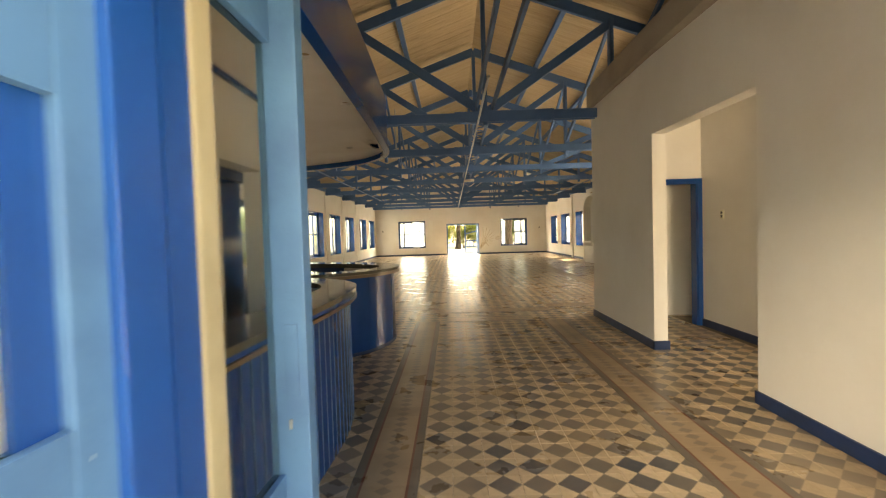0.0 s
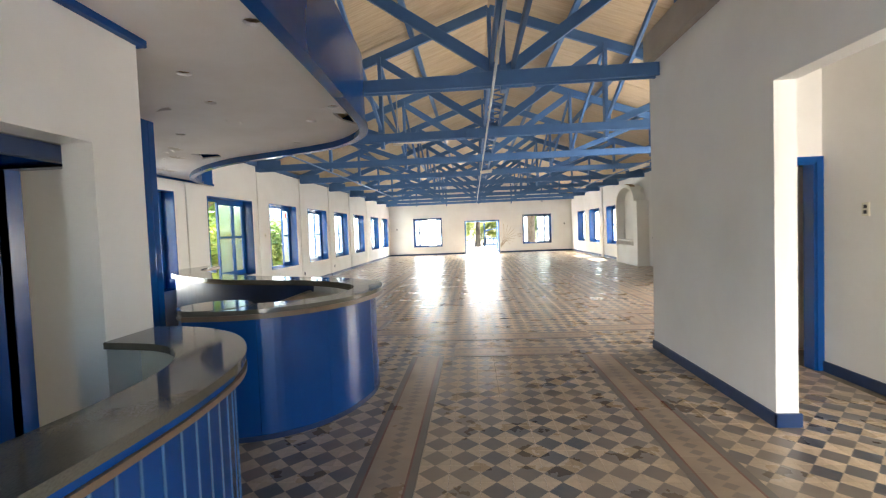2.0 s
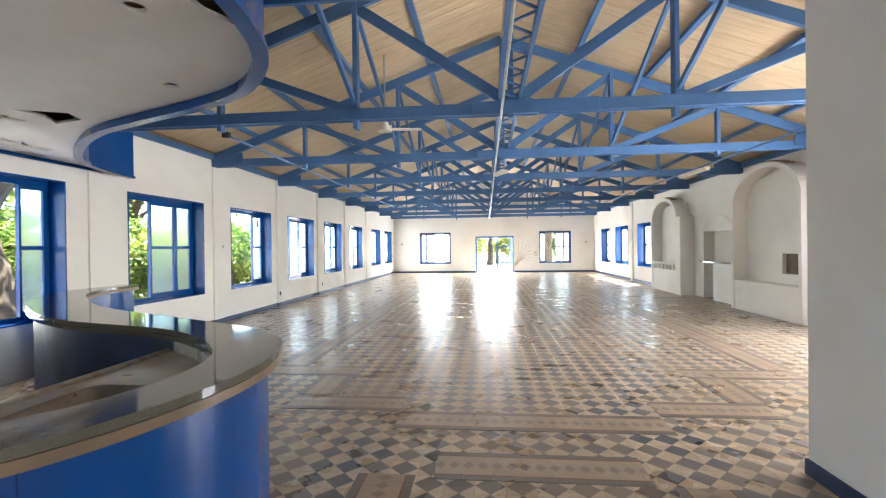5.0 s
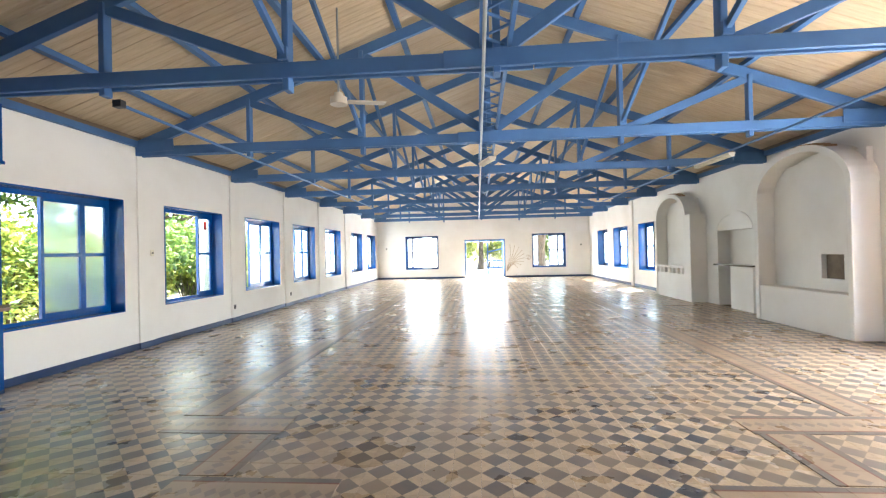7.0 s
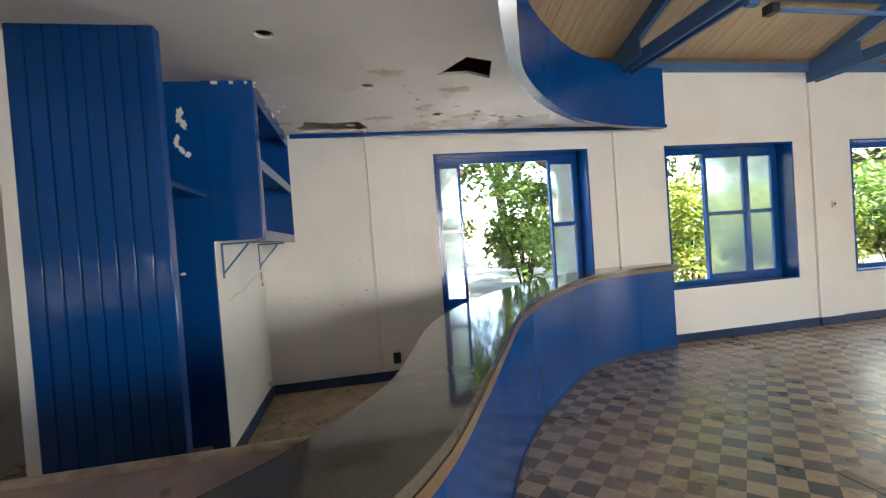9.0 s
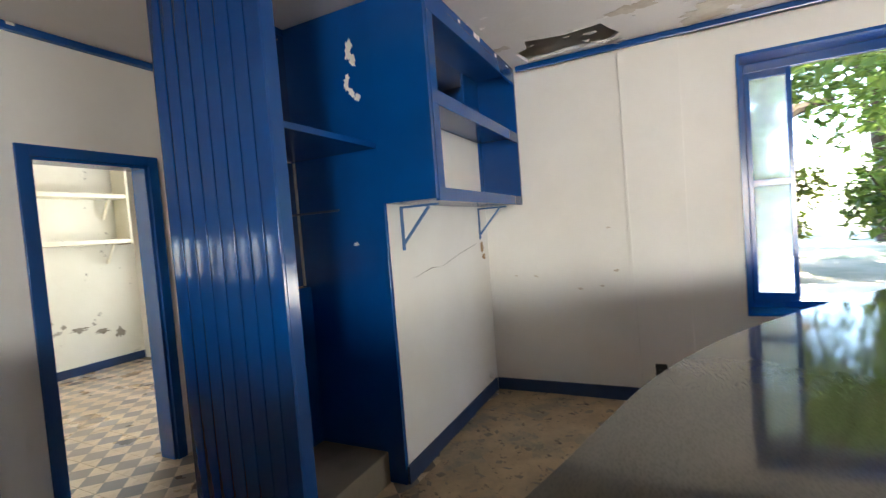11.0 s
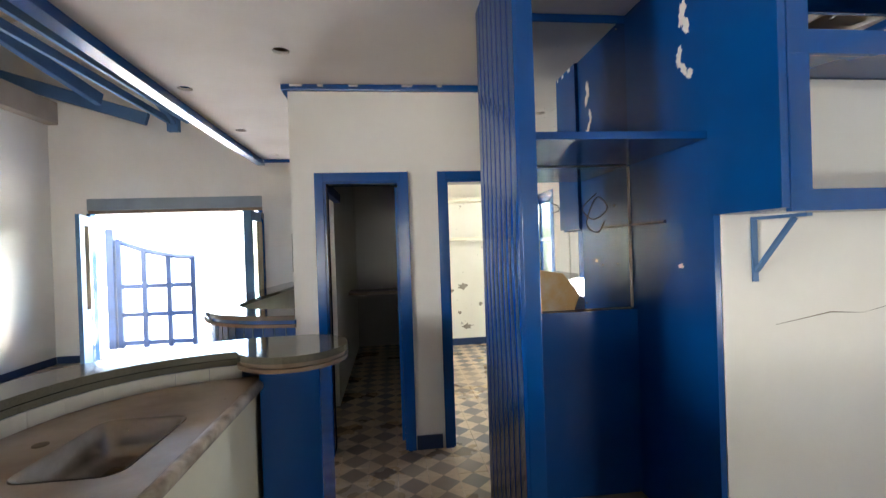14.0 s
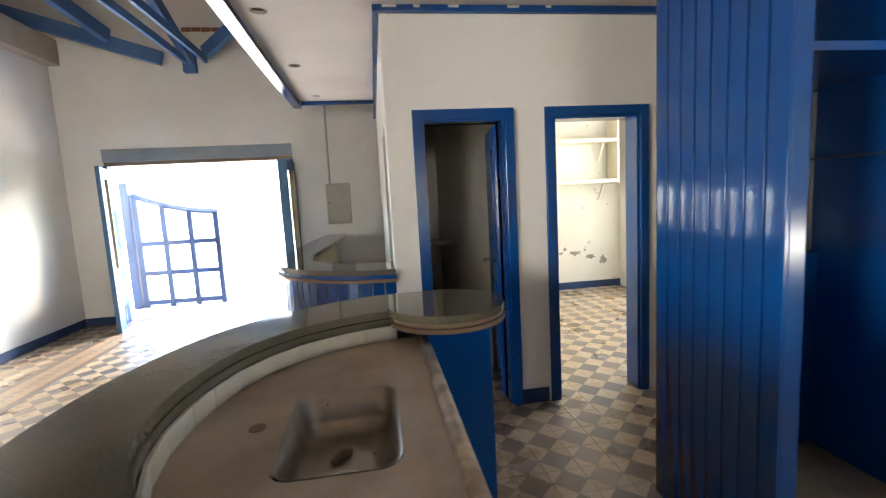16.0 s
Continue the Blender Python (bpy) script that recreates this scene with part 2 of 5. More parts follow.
def make_roofboards():
    g = Graph("tan_roof_boards")
    rnd = g.n.new("ShaderNodeNewGeometry").outputs["Random Per Island"]
    st = g.add("ShaderNodeMapping", Vector=g.pos())
    st.inputs["Scale"].default_value = (0.7, 9.0, 0.7)
    grain = g.noise(2.5, 5.0, st.outputs[0], 0.65)
    col = g.mix(g.ramp(grain, 0.3, 0.7), (0.62, 0.48, 0.30), (0.46, 0.33, 0.19))
    col = g.mix(g.math("MULTIPLY", rnd, 0.3), col, (0.66, 0.54, 0.38))
    col = g.mix(g.math("MULTIPLY", g.ramp(g.noise(0.7, 4.0), 0.5, 0.75), 0.5), col, (0.30, 0.20, 0.12))
    g.bump(grain, 0.15, 0.004)
    return g.done(col, 0.7)


M["roof"] = make_roofboards()


def make_leaf(name, a, b):
    g = Graph(name)
    rnd = g.n.new("ShaderNodeNewGeometry").outputs["Random Per Island"]
    col = g.mix(rnd, a, b)
    g.done(col, 0.45)
    tr = g.add("ShaderNodeBsdfTranslucent", Color=col)
    mx = g.add("ShaderNodeMixShader", Fac=0.4)
    g.l.new(g.bsdf.outputs[0], mx.inputs[1])
    g.l.new(tr.outputs[0], mx.inputs[2])
    g.l.new(mx.outputs[0], g.n["Material Output"].inputs[0])
    return g.mat


M["leaf"] = make_leaf("leaves", (0.055, 0.12, 0.022), (0.16, 0.22, 0.035))
M["leaf2"] = make_leaf("yellow_green_leaves", (0.10, 0.16, 0.02), (0.27, 0.28, 0.04))


def make_glass(name, rough, tint):
    g = Graph(name)
    g.bsdf.inputs["Transmission Weight"].default_value = 1.0
    g.bsdf.inputs["IOR"].default_value = 1.1
    return g.done(tint, rough)


def make_dusty_glass():
    """Glass under an even film of pale dust that catches the light."""
    make = make_glass("dusty_window_glass", 0.22, (0.86, 0.92, 0.90))
    n, l = make.node_tree.nodes, make.node_tree.links
    dust, mx = n.new("ShaderNodeBsdfTranslucent"), n.new("ShaderNodeMixShader")
    dust.inputs["Color"].default_value = (0.62, 0.68, 0.68, 1)
    mx.inputs[0].default_value = 0.22
    l.new(n["Principled BSDF"].outputs[0], mx.inputs[1])
    l.new(dust.outputs[0], mx.inputs[2])
    l.new(mx.outputs[0], n["Material Output"].inputs[0])
    return make


M["glass"] = make_dusty_glass()
M["clear"] = make_glass("clear_door_glass", 0.06, (0.88, 0.88, 0.80))


def make_mirror():
    g = Graph("old_mirror")
    spots = g.ramp(g.noise(14.0, 6.0, rough=0.7), 0.66, 0.72)
    col = g.mix(spots, (0.72, 0.74, 0.72), (0.12, 0.11, 0.09))
    return g.done(col, g.math("ADD", g.math("MULTIPLY", spots, 0.5), 0.02), g.math("SUBTRACT", 1.0, g.math("MULTIPLY", spots, 0.8)))


M["mirror"] = make_mirror()


# ---- mesh helpers ----
def box(bm, x0, y0, z0, x1, y1, z1, bevel=0.0):
    x0, x1, y0, y1, z0, z1 = min(x0, x1), max(x0, x1), min(y0, y1), max(y0, y1), min(z0, z1), max(z0, z1)
    v = [bm.verts.new(p) for p in ((x0, y0, z0), (x1, y0, z0), (x1, y1, z0), (x0, y1, z0),
                                   (x0, y0, z1), (x1, y0, z1), (x1, y1, z1), (x0, y1, z1))]
    fs = [bm.faces.new([v[i] for i in q]) for q in ((3, 2, 1, 0), (4, 5, 6, 7), (0, 1, 5, 4), (1, 2, 6, 5), (2, 3, 7, 6), (3, 0, 4, 7))]
    if bevel:
        es = {e for f in fs for e in f.edges}
        bmesh.ops.bevel(bm, geom=list(es), offset=bevel, segments=2, affect="EDGES", profile=0.7)
    return v


def boxes(*rows, bevel=0.0):
    bm = bmesh.new()
    for r in rows:
        box(bm, *r, bevel=bevel)
    return bm


def beam(bm, a, b, width, thick, bevel=0.0):
    """A straight timber from a to b; width lies in the upright plane of the timber, thick across it."""
    a, b = Vector(a), Vector(b)
    d = (b - a).normalized()
    side = d.cross(Vector((0, 0, 1)))
    side = Vector((1, 0, 0)) if side.length < 1e-4 else side.normalized()
    up = side.cross(d)
    vs = [bm.verts.new(p + side * s * thick / 2 + up * u * width / 2) for p in (a, b) for s, u in ((-1, -1), (1, -1), (1, 1), (-1, 1))]
    fs = [bm.faces.new([vs[i] for i in q]) for q in ((0, 1, 2, 3), (7, 6, 5, 4), (0, 4, 5, 1), (1, 5, 6, 2), (2, 6, 7, 3), (3, 7, 4, 0))]
    if bevel:
        bmesh.ops.bevel(bm, geom=list({e for f in fs for e in f.edges}), offset=bevel, segments=1, affect="EDGES")
    return bm


def tube(bm, pts, r, n=8):
    rings = []
    for i, p in enumerate(pts):
        p = Vector(p)
        d = (Vector(pts[min(i + 1, len(pts) - 1)]) - Vector(pts[max(i - 1, 0)])).normalized()
        s = d.cross(Vector((0, 0, 1)))
        s = Vector((1, 0, 0)) if s.length < 1e-4 else s.normalized()
        u = s.cross(d)
        rr = r[i] if isinstance(r, (list, tuple)) else r
        rings.append([bm.verts.new(p + (s * math.cos(k * 2 * math.pi / n) + u * math.sin(k * 2 * math.pi / n)) * rr) for k in range(n)])
    for a, b in zip(rings, rings[1:]):
        for k in range(n):
            bm.faces.new((a[k], a[(k + 1) % n], b[(k + 1) % n], b[k]))
    bm.faces.new(rings[0][::-1])
    bm.faces.new(rings[-1])
    return bm


def disc(bm, c, r, h, n=24):
    lo = [bm.verts.new((c[0] + r * math.cos(k * 2 * math.pi / n), c[1] + r * math.sin(k * 2 * math.pi / n), c[2])) for k in range(n)]
    hi = [bm.verts.new((v.co.x, v.co.y, c[2] + h)) for v in lo]
    bm.faces.new(lo[::-1])
    bm.faces.new(hi)
    for k in range(n):
        bm.faces.new((lo[k], lo[(k + 1) % n], hi[(k + 1) % n], hi[k]))
    return bm


def spline(pts, step=0.05):
    """Catmull-Rom through the points, at even steps."""
    p = [Vector(q).to_2d() if len(q) == 2 else Vector(q) for q in pts]
    p = [p[0] * 2 - p[1]] + p + [p[-1] * 2 - p[-2]]
    fine = []
    for a, b, c, d in zip(p, p[1:], p[2:], p[3:]):
        for k in range(16):
            t = k / 16
            fine.append(0.5 * (2 * b + (c - a) * t + (2 * a - 5 * b + 4 * c - d) * t * t + (3 * b - a - 3 * c + d) * t ** 3))
    fine.append(p[-2])
    out, acc = [fine[0]], 0.0
    for a, b in zip(fine, fine[1:]):
        acc += (b - a).length
        if acc >= step:
            out.append(b)
            acc = 0.0
    if (out[-1] - fine[-1]).length > step * 0.3:
        out.append(fine[-1])
    else:
        out[-1] = fine[-1]
    return out


def shift(line, d):
    """A flat line moved sideways, to its left for positive d."""
    out = []
    for i, p in enumerate(line):
        t = (line[min(i + 1, len(line) - 1)] - line[max(i - 1, 0)]).normalized()
        out.append(p + Vector((-t.y, t.x)) * d)
    return out


def ribbon(bm, outer, inner, z0, z1):
    """A slab between two lines of equal length."""
    n = len(outer)
    q = [[bm.verts.new((p.x, p.y, z)) for p in line] for line, z in ((outer, z0), (inner, z0), (outer, z1), (inner, z1))]
    for i in range(n - 1):
        for a, b in ((0, 1), (3, 2), (2, 0), (1, 3)):
            bm.faces.new((q[a][i], q[a][i + 1], q[b][i + 1], q[b][i]))
    for i in (0, n - 1):
        bm.faces.new([q[k][i] for k in (0, 1, 3, 2)])
    bmesh.ops.recalc_face_normals(bm, faces=bm.faces[:])
    return bm


def flat_with_holes(bm, loops, z):
    edges = []
    for loop in loops:
        vs = [bm.verts.new((p[0], p[1], z)) for p in loop]
        edges += [bm.edges.new((a, b)) for a, b in zip(vs, vs[1:] + vs[:1])]
    bmesh.ops.triangle_fill(bm, use_beauty=True, use_dissolve=False, edges=edges)
    return edges


def lift(bm, dz):
    """Gives flat faces a thickness, up or down."""
    up = bmesh.ops.extrude_face_region(bm, geom=bm.faces[:])
    for v in (g for g in up["geom"] if isinstance(g, bmesh.types.BMVert)):
        v.co.z += dz


def ob_from(name, bm, material, parent=None, label="", smooth=False):
    bmesh.ops.recalc_face_normals(bm, faces=bm.faces[:])
    me = bpy.data.meshes.new(name)
    bm.to_mesh(me)
    bm.free()
    me.materials.append(material)
    if smooth:
        for f in me.polygons:
            f.use_smooth = True
    ob = new(name, me)
    if parent:
        ob.parent = parent
    if label:
        ob["label"] = label
    return ob


def part(name, bm, material, parent, label="", smooth=False):
    return ob_from(name, bm, material, parent, label, smooth)


def thing(name, label, category, group="", at=None):
    ob = new(name)
    ob.empty_display_size = 0.1
    if at is not None:
        ob.matrix_basis = at
    return tagged(ob, label, category, group)


def structure(name, bm, material, label, category):
    return tagged(ob_from(name, bm, material), label, category, kind="structure")


def wall_bm(axis, a, b, u0, u1, z0, z1, holes):
    """A wall slab between a and b on its axis, from u0 to u1 along the other, with real openings (u0, u1, z0, z1)."""
    us = sorted({u0, u1, *[h[0] for h in holes], *[h[1] for h in holes]})
    zs = sorted({z0, z1, *[h[2] for h in holes], *[h[3] for h in holes]})
    full = {}
    for i in range(len(us) - 1):
        for k in range(len(zs) - 1):
            cu, cz = (us[i] + us[i + 1]) / 2, (zs[k] + zs[k + 1]) / 2
            full[i, k] = not any(h[0] < cu < h[1] and h[2] < cz < h[3] for h in holes)
    bm = bmesh.new()

    def pt(s, u, z):
        return bm.verts.new((s, u, z) if axis == "x" else (u, s, z))

    for (i, k), on in full.items():
        if not on:
            continue
        ua, ub, za, zb = us[i], us[i + 1], zs[k], zs[k + 1]
        for s in (a, b):
            bm.faces.new([pt(s, ua, za), pt(s, ub, za), pt(s, ub, zb), pt(s, ua, zb)])
        for di, dk, e in ((-1, 0, ((ua, za), (ua, zb))), (1, 0, ((ub, za), (ub, zb))), (0, -1, ((ua, za), (ub, za))), (0, 1, ((ua, zb), (ub, zb)))):
            if not full.get((i + di, k + dk), False):
                (p, q) = e
                bm.faces.new([pt(a, *p), pt(a, *q), pt(b, *q), pt(b, *p)])
    bmesh.ops.remove_doubles(bm, verts=bm.verts[:], dist=1e-4)
    return bm


def wall(name, axis, a, b, u0, u1, z0, z1, holes, material, label):
    return structure(name, wall_bm(axis, a, b, u0, u1, z0, z1, holes), material, label, "wall")


# ---- the large structure ----
WX, EX, NY, SY = -5.11, 6.77, 30.9, 0.12          # inner faces: west, east, far and entrance walls
CZ, TOP = 2.735, 3.40
W_WEST = [(7.51, 9.40), (10.45, 12.36), (13.31, 15.18), (16.17, 18.10), (19.05, 20.93), (22.0, 23.9), (25.5, 27.4), (28.4, 30.25)]
W_EAST = [(21.75, 23.30), (24.55, 26.5), (27.45, 29.2), (7.5, 9.3), (9.7, 11.4)]
W_FAR = [(-3.5, -1.63), (3.62, 5.45)]
WZ0, WZ1 = 0.67, 2.485
WHITE_WALL = "white plastered wall with stains and small scuffs"
wall("wall_west", "x", WX - 0.30, WX, -0.13, NY + 0.3, 0, TOP, [(a, b, WZ0, WZ1) for a, b in W_WEST] + [(1.0, 3.0, 0.9, 2.4)], M["wall"], WHITE_WALL)
wall("wall_east", "x", EX, EX + 0.35, 7.1, NY + 0.3, 0, TOP, [(a, b, WZ0, 2.42) for a, b in W_EAST] + [(16.15, 17.6, 0.0, 1.9)], M["wall"], WHITE_WALL)
wall("wall_north", "y", NY, NY + 0.3, WX, EX, 0, 5.75, [(a, b, 0.54, 2.42) for a, b in W_FAR] + [(-0.14, 2.12, 0, 2.16)], M["wall"], WHITE_WALL)
# the opening at x 2.98 is added, out of view, to admit the side room lamp
wall("wall_entrance", "y", SY - 0.25, SY, WX, 7.1, 0, 5.75, [(-0.27, 2.20, 0, 2.39), (2.98, 3.78, 0.95, 2.2)], M["wall"], WHITE_WALL)
wall("wall_two_doors", "y", 3.735, 3.885, WX, -1.49, 0, CZ, [(-2.285, -1.72, 0, 2.03), (-3.27, -2.625, 0, 2.03)], M["wall"], WHITE_WALL)
wall("wall_reception_back", "x", -1.66, -1.49, SY, 3.735, 0, CZ, [(2.80, 3.54, 0, 2.075)], M["wall"], WHITE_WALL)
wall("wall_bar_back", "y", 5.46, 5.61, WX, -3.52, 0, CZ, [], M["wall"], "white wall with a crack behind the bar shelf")
wall("wall_kitchen_side", "x", -2.42, -2.33, SY, 3.735, 0, CZ, [], M["peel"], "yellowed kitchen wall")
wall("wall_kitchen_south", "y", 0.30, 0.42, WX, -2.42, 0.0, CZ, [], M["peel"], "yellowed kitchen wall with peeling patches")
wall("wall_mirror_back", "y", 4.84, 4.95, -3.62, -2.76, 0, CZ, [], M["wall"], "plain wall behind the mirror")
wall("wall_partition", "x", 2.62, 2.78, 4.84, 7.10, 0, 3.47, [], M["wall"], WHITE_WALL)
wall("wall_right_entry", "x", 2.69, 2.85, SY, 3.12, 0, 3.47, [], M["wall"], WHITE_WALL)
bm = bmesh.new()
vs = [bm.verts.new(p) for z in (2.56, 3.47) for p in ((2.69, 3.12, z), (2.85, 3.12, z), (2.78, 4.84, z), (2.62, 4.84, z))]
for q in ((0, 1, 2, 3), (7, 6, 5, 4), (0, 4, 5, 1), (1, 5, 6, 2), (2, 6, 7, 3), (3, 7, 4, 0)):
    bm.faces.new([vs[i] for i in q])
structure("wall_over_opening", bm, M["wall"], "white wall above the side opening", "wall")
wall("wall_side_room_east", "x", 3.90, 4.05, SY, 6.13, 0, 3.2, [], M["wall"], "white wall with a light switch")
wall("wall_side_room_north", "y", 6.13, 6.28, 2.78, 4.05, 0, 3.2, [(3.05, 3.88, 0, 2.10)], M["wall"], "white wall with a blue door casing")
wall("wall_store_north", "y", 6.98, 7.10, 2.78, EX + 0.35, 0, TOP, [], M["wall"], WHITE_WALL)
wall("wall_outer_east", "x", 7.1, 7.3, SY - 0.25, 6.98, 0, TOP, [], M["wall"], "plain outer wall")
structure("ceiling_side_room", boxes((2.80, SY, 3.2, 4.05, 6.28, 3.28)), M["ceil"], "flat white ceiling of the side room", "ceiling")
structure("beam_partition", boxes((2.545, SY, 3.475, 2.72, 7.09, 3.80), bevel=0.012), M["bulk"], "taupe beam along the top of the partition", "beam")

# pilasters on the long walls
for n, (x, y) in enumerate([(WX, 9.93), (WX, 12.84), (WX, 15.68), (WX, 18.58), (WX, 21.47), (WX, 24.7)]):
    structure("pilaster_west_%d" % (n + 1), boxes((x - 0.02, y - 0.19, 0, x + 0.03, y + 0.19, TOP), bevel=0.006), M["wall"], "shallow white pilaster", "pilaster")
structure("pilaster_bar", boxes((WX - 0.02, 6.76, 0, WX + 0.03, 7.17, CZ), bevel=0.006), M["wall"], "shallow white pilaster behind the bar", "pilaster")
for n, y in enumerate((11.6, 23.95)):
    structure("pilaster_east_%d" % (n + 1), boxes((EX - 0.06, y - 0.12, 0, EX + 0.02, y + 0.12, TOP), bevel=0.01), M["wall"], "shallow white pilaster", "pilaster")

# baseboards: 0.1 m, dark blue, 18 mm proud
BB = [
    ("west", (WX, 10.42, WX + 0.018, NY)), ("west_bar", (WX + 0.031, 5.63, WX + 0.05, 7.17)), ("bar_back", (-5.06, 5.61, -3.50, 5.628)),
    ("north_left", (WX + 0.02, NY - 0.018, -0.16, NY)), ("north_right", (2.14, NY - 0.018, EX, NY)),
    ("east", (EX - 0.018, 20.7, EX, NY - 0.02)), ("east_near", (EX - 0.02, 7.12, EX, 12.4)),
    ("partition", (2.602, 4.822, 2.62, 7.1)), ("partition_end", (2.602, 4.822, 2.80, 4.84)), ("partition_far", (2.602, 7.1, EX - 0.02, 7.118)),
    ("right_entry", (2.672, SY + 0.02, 2.69, 3.138)), ("right_entry_end", (2.672, 3.12, 2.87, 3.138)),
    ("side_room", (3.882, 0.4, 3.90, 6.13)), ("side_room_north", (2.8, 6.112, 3.04, 6.13)),
    ("entrance_right", (2.24, SY, 2.672, SY + 0.018)), ("entrance_left", (-1.49, SY, -0.3, SY + 0.018)),
    ("two_doors_mid", (-2.545, 3.885, -2.35, 3.903)), ("two_doors_left", (-1.66, 3.885, -1.47, 3.903)), ("kitchen", (-5.1, 0.42, -2.45, 0.438)),
]
BB += [("pilaster_%d" % k, (WX + 0.019, y - 0.205, WX + 0.048, y + 0.205)) for k, y in enumerate((12.84, 15.68, 18.58, 21.47, 24.7))]
for n, (x0, y0, x1, y1) in BB:
    structure("baseboard_" + n, boxes((x0, y0, 0.0, x1, y1, 0.105), bevel=0.004), M["navy"], "dark blue painted baseboard, chipped", "baseboard")

# roof: boarded underside on both slopes, one mesh, and a closed cover above
RX, RZ, EZ = 0.83, 5.78, 3.60       # ridge x, ridge and eaves height of the boarding
bm = bmesh.new()
y, rnd = -0.2, random.Random(3)
while y < NY + 0.5:
    w = 0.118
    for s in (-1, 1):
        ex = WX - 0.55 if s < 0 else EX + 0.6
        slope = (RZ - EZ) / (RX - WX)
        ez = RZ - abs(RX - ex) * slope
        j = rnd.uniform(0, 0.004)
        a = [bm.verts.new(p) for p in ((RX, y, RZ - j), (RX, y + w, RZ - j), (ex, y + w, ez - j), (ex, y, ez - j))]
        b = [bm.verts.new(v.co + Vector((0, 0, 0.022))) for v in a]
        for q in ((0, 1, 2, 3), (7, 6, 5, 4), (0, 4, 5, 1), (1, 5, 6, 2), (2, 6, 7, 3), (3, 7, 4, 0)):
            bm.faces.new([(a + b)[i] for i in q])
    y += w + 0.006
structure("ceiling", bm, M["roof"], "tan boarded underside of the pitched roof", "ceiling")
bm = bmesh.new()
for ex in (WX - 0.6, EX + 0.65):
    ez = RZ - abs(RX - ex) * (RZ - EZ) / (RX - WX)
    vs = [bm.verts.new(p) for p in ((RX, -0.4, RZ + 0.06), (RX, NY + 0.7, RZ + 0.06), (ex, NY + 0.7, ez + 0.06), (ex, -0.4, ez + 0.06))]
    vs += [bm.verts.new(v.co + Vector((0, 0, 0.09))) for v in vs]
    for q in ((0, 1, 2, 3), (7, 6, 5, 4), (0, 4, 5, 1), (1, 5, 6, 2), (2, 6, 7, 3), (3, 7, 4, 0)):
        bm.faces.new([vs[i] for i in q])
structure("roof_cover", bm, M["rust"], "clay roof covering above the boards", "roof")
for n, x in (("west", WX), ("east", EX)):
    x0, x1 = (x - 0.3, x + 0.07) if n == "west" else (x - 0.07, x + 0.35)
    structure("wall_plate_" + n, boxes((x0, 7.2 if n == "east" else 0.2, TOP, x1, NY - 0.01, TOP + 0.10)), M["truss"], "blue timber wall plate under the roof", "trim")
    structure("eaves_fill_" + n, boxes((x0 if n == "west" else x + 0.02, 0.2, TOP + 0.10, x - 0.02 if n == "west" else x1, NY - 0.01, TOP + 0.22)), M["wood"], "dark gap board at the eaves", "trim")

# ground outside and pale paving at the entrance
bm = bmesh.new()
for q in (((-300, -300), (300, -300), (300, 300), (-300, 300)),):
    bm.faces.new([bm.verts.new((p[0], p[1], -0.13)) for p in q])
structure("ground", bm, M["earth"], "dry ground with leaf litter and grass", "ground")
structure("pavement_entrance", boxes((-9, -22, -0.126, 13, -0.13, -0.02)), M["porch"], "pale sunlit paving outside the entrance", "pavement")
structure("pavement_yard", boxes((-11.5, -0.13, -0.126, WX - 0.30, NY + 0.3, -0.05)), M["porch"], "pale sunlit yard along the windows", "pavement")
structure("pavement_east", boxes((EX + 0.60, -0.13, -0.126, 14, NY + 0.3, -0.05)), M["porch"], "pale sunlit path along the east side", "pavement")
structure("pavement_terrace", boxes((-10, NY + 0.3, -0.126, 12, NY + 14, -0.03)), M["porch"], "pale sunlit terrace beyond the far door", "pavement")

# floor slab under the tiles
floor = structure("floor", boxes((WX - 0.01, SY - 0.25, -0.12, 7.1, NY + 0.3, -0.006)), M["dirt"], "worn patterned cement tile floor with diamond checks and dust", "floor")

# drop ceiling over the bar with its curved edge
CEIL_S = 1.18
EDGE = spline([(-0.585, CEIL_S), (-0.59, 2.5), (-0.62, 4.2), (-0.66, 5.3), (-0.70, 5.95), (-0.86, 6.45), (-1.25, 6.92), (-1.8, 7.22), (-2.5, 7.5), (-3.2, 7.82),
               (-3.9, 8.35), (-4.5, 9.0), (-4.80, 9.7), (-4.92, 10.3)], 0.08)


def ring(cx, cy, r, n=14):
    return [(cx + r * math.cos(k * 2 * math.pi / n), cy + r * math.sin(k * 2 * math.pi / n)) for k in range(n)]


SPOTS = [(-0.75, 3.80), (-0.77, 2.63), (-0.80, 1.46), (-1.58, 4.46), (-0.83, 5.47), (-1.80, 5.14), (-2.77, 6.17), (-3.62, 6.76), (-4.42, 7.46), (-1.20, 5.93), (-1.75, 6.93)]
BREAKS = [
    [(-5.03, 6.10), (-4.97, 6.40), (-5.00, 6.70), (-4.86, 6.80), (-4.73, 6.74), (-4.62, 6.70), (-4.66, 6.45), (-4.60, 6.18), (-4.74, 6.16), (-4.80, 6.06)],
    [(-0.91, 5.69), (-0.76, 5.72), (-0.79, 6.02), (-0.80, 6.19), (-0.89, 6.00)],
    [(-3.40, 7.27), (-3.06, 7.42), (-3.13, 7.62), (-3.30, 7.66), (-3.46, 7.70), (-3.36, 7.5)],
    [(-2.22, 5.20), (-2.30, 5.22), (-2.42, 5.31), (-2.30, 5.28), (-2.23, 5.27)],
]
outline = [(p.x, p.y) for p in EDGE] + [(WX, 10.3), (WX, SY), (-1.49, SY), (-1.49, CEIL_S)]
bm = bmesh.new()
loops = [outline] + [ring(x, y, 0.052) for x, y in SPOTS] + BREAKS
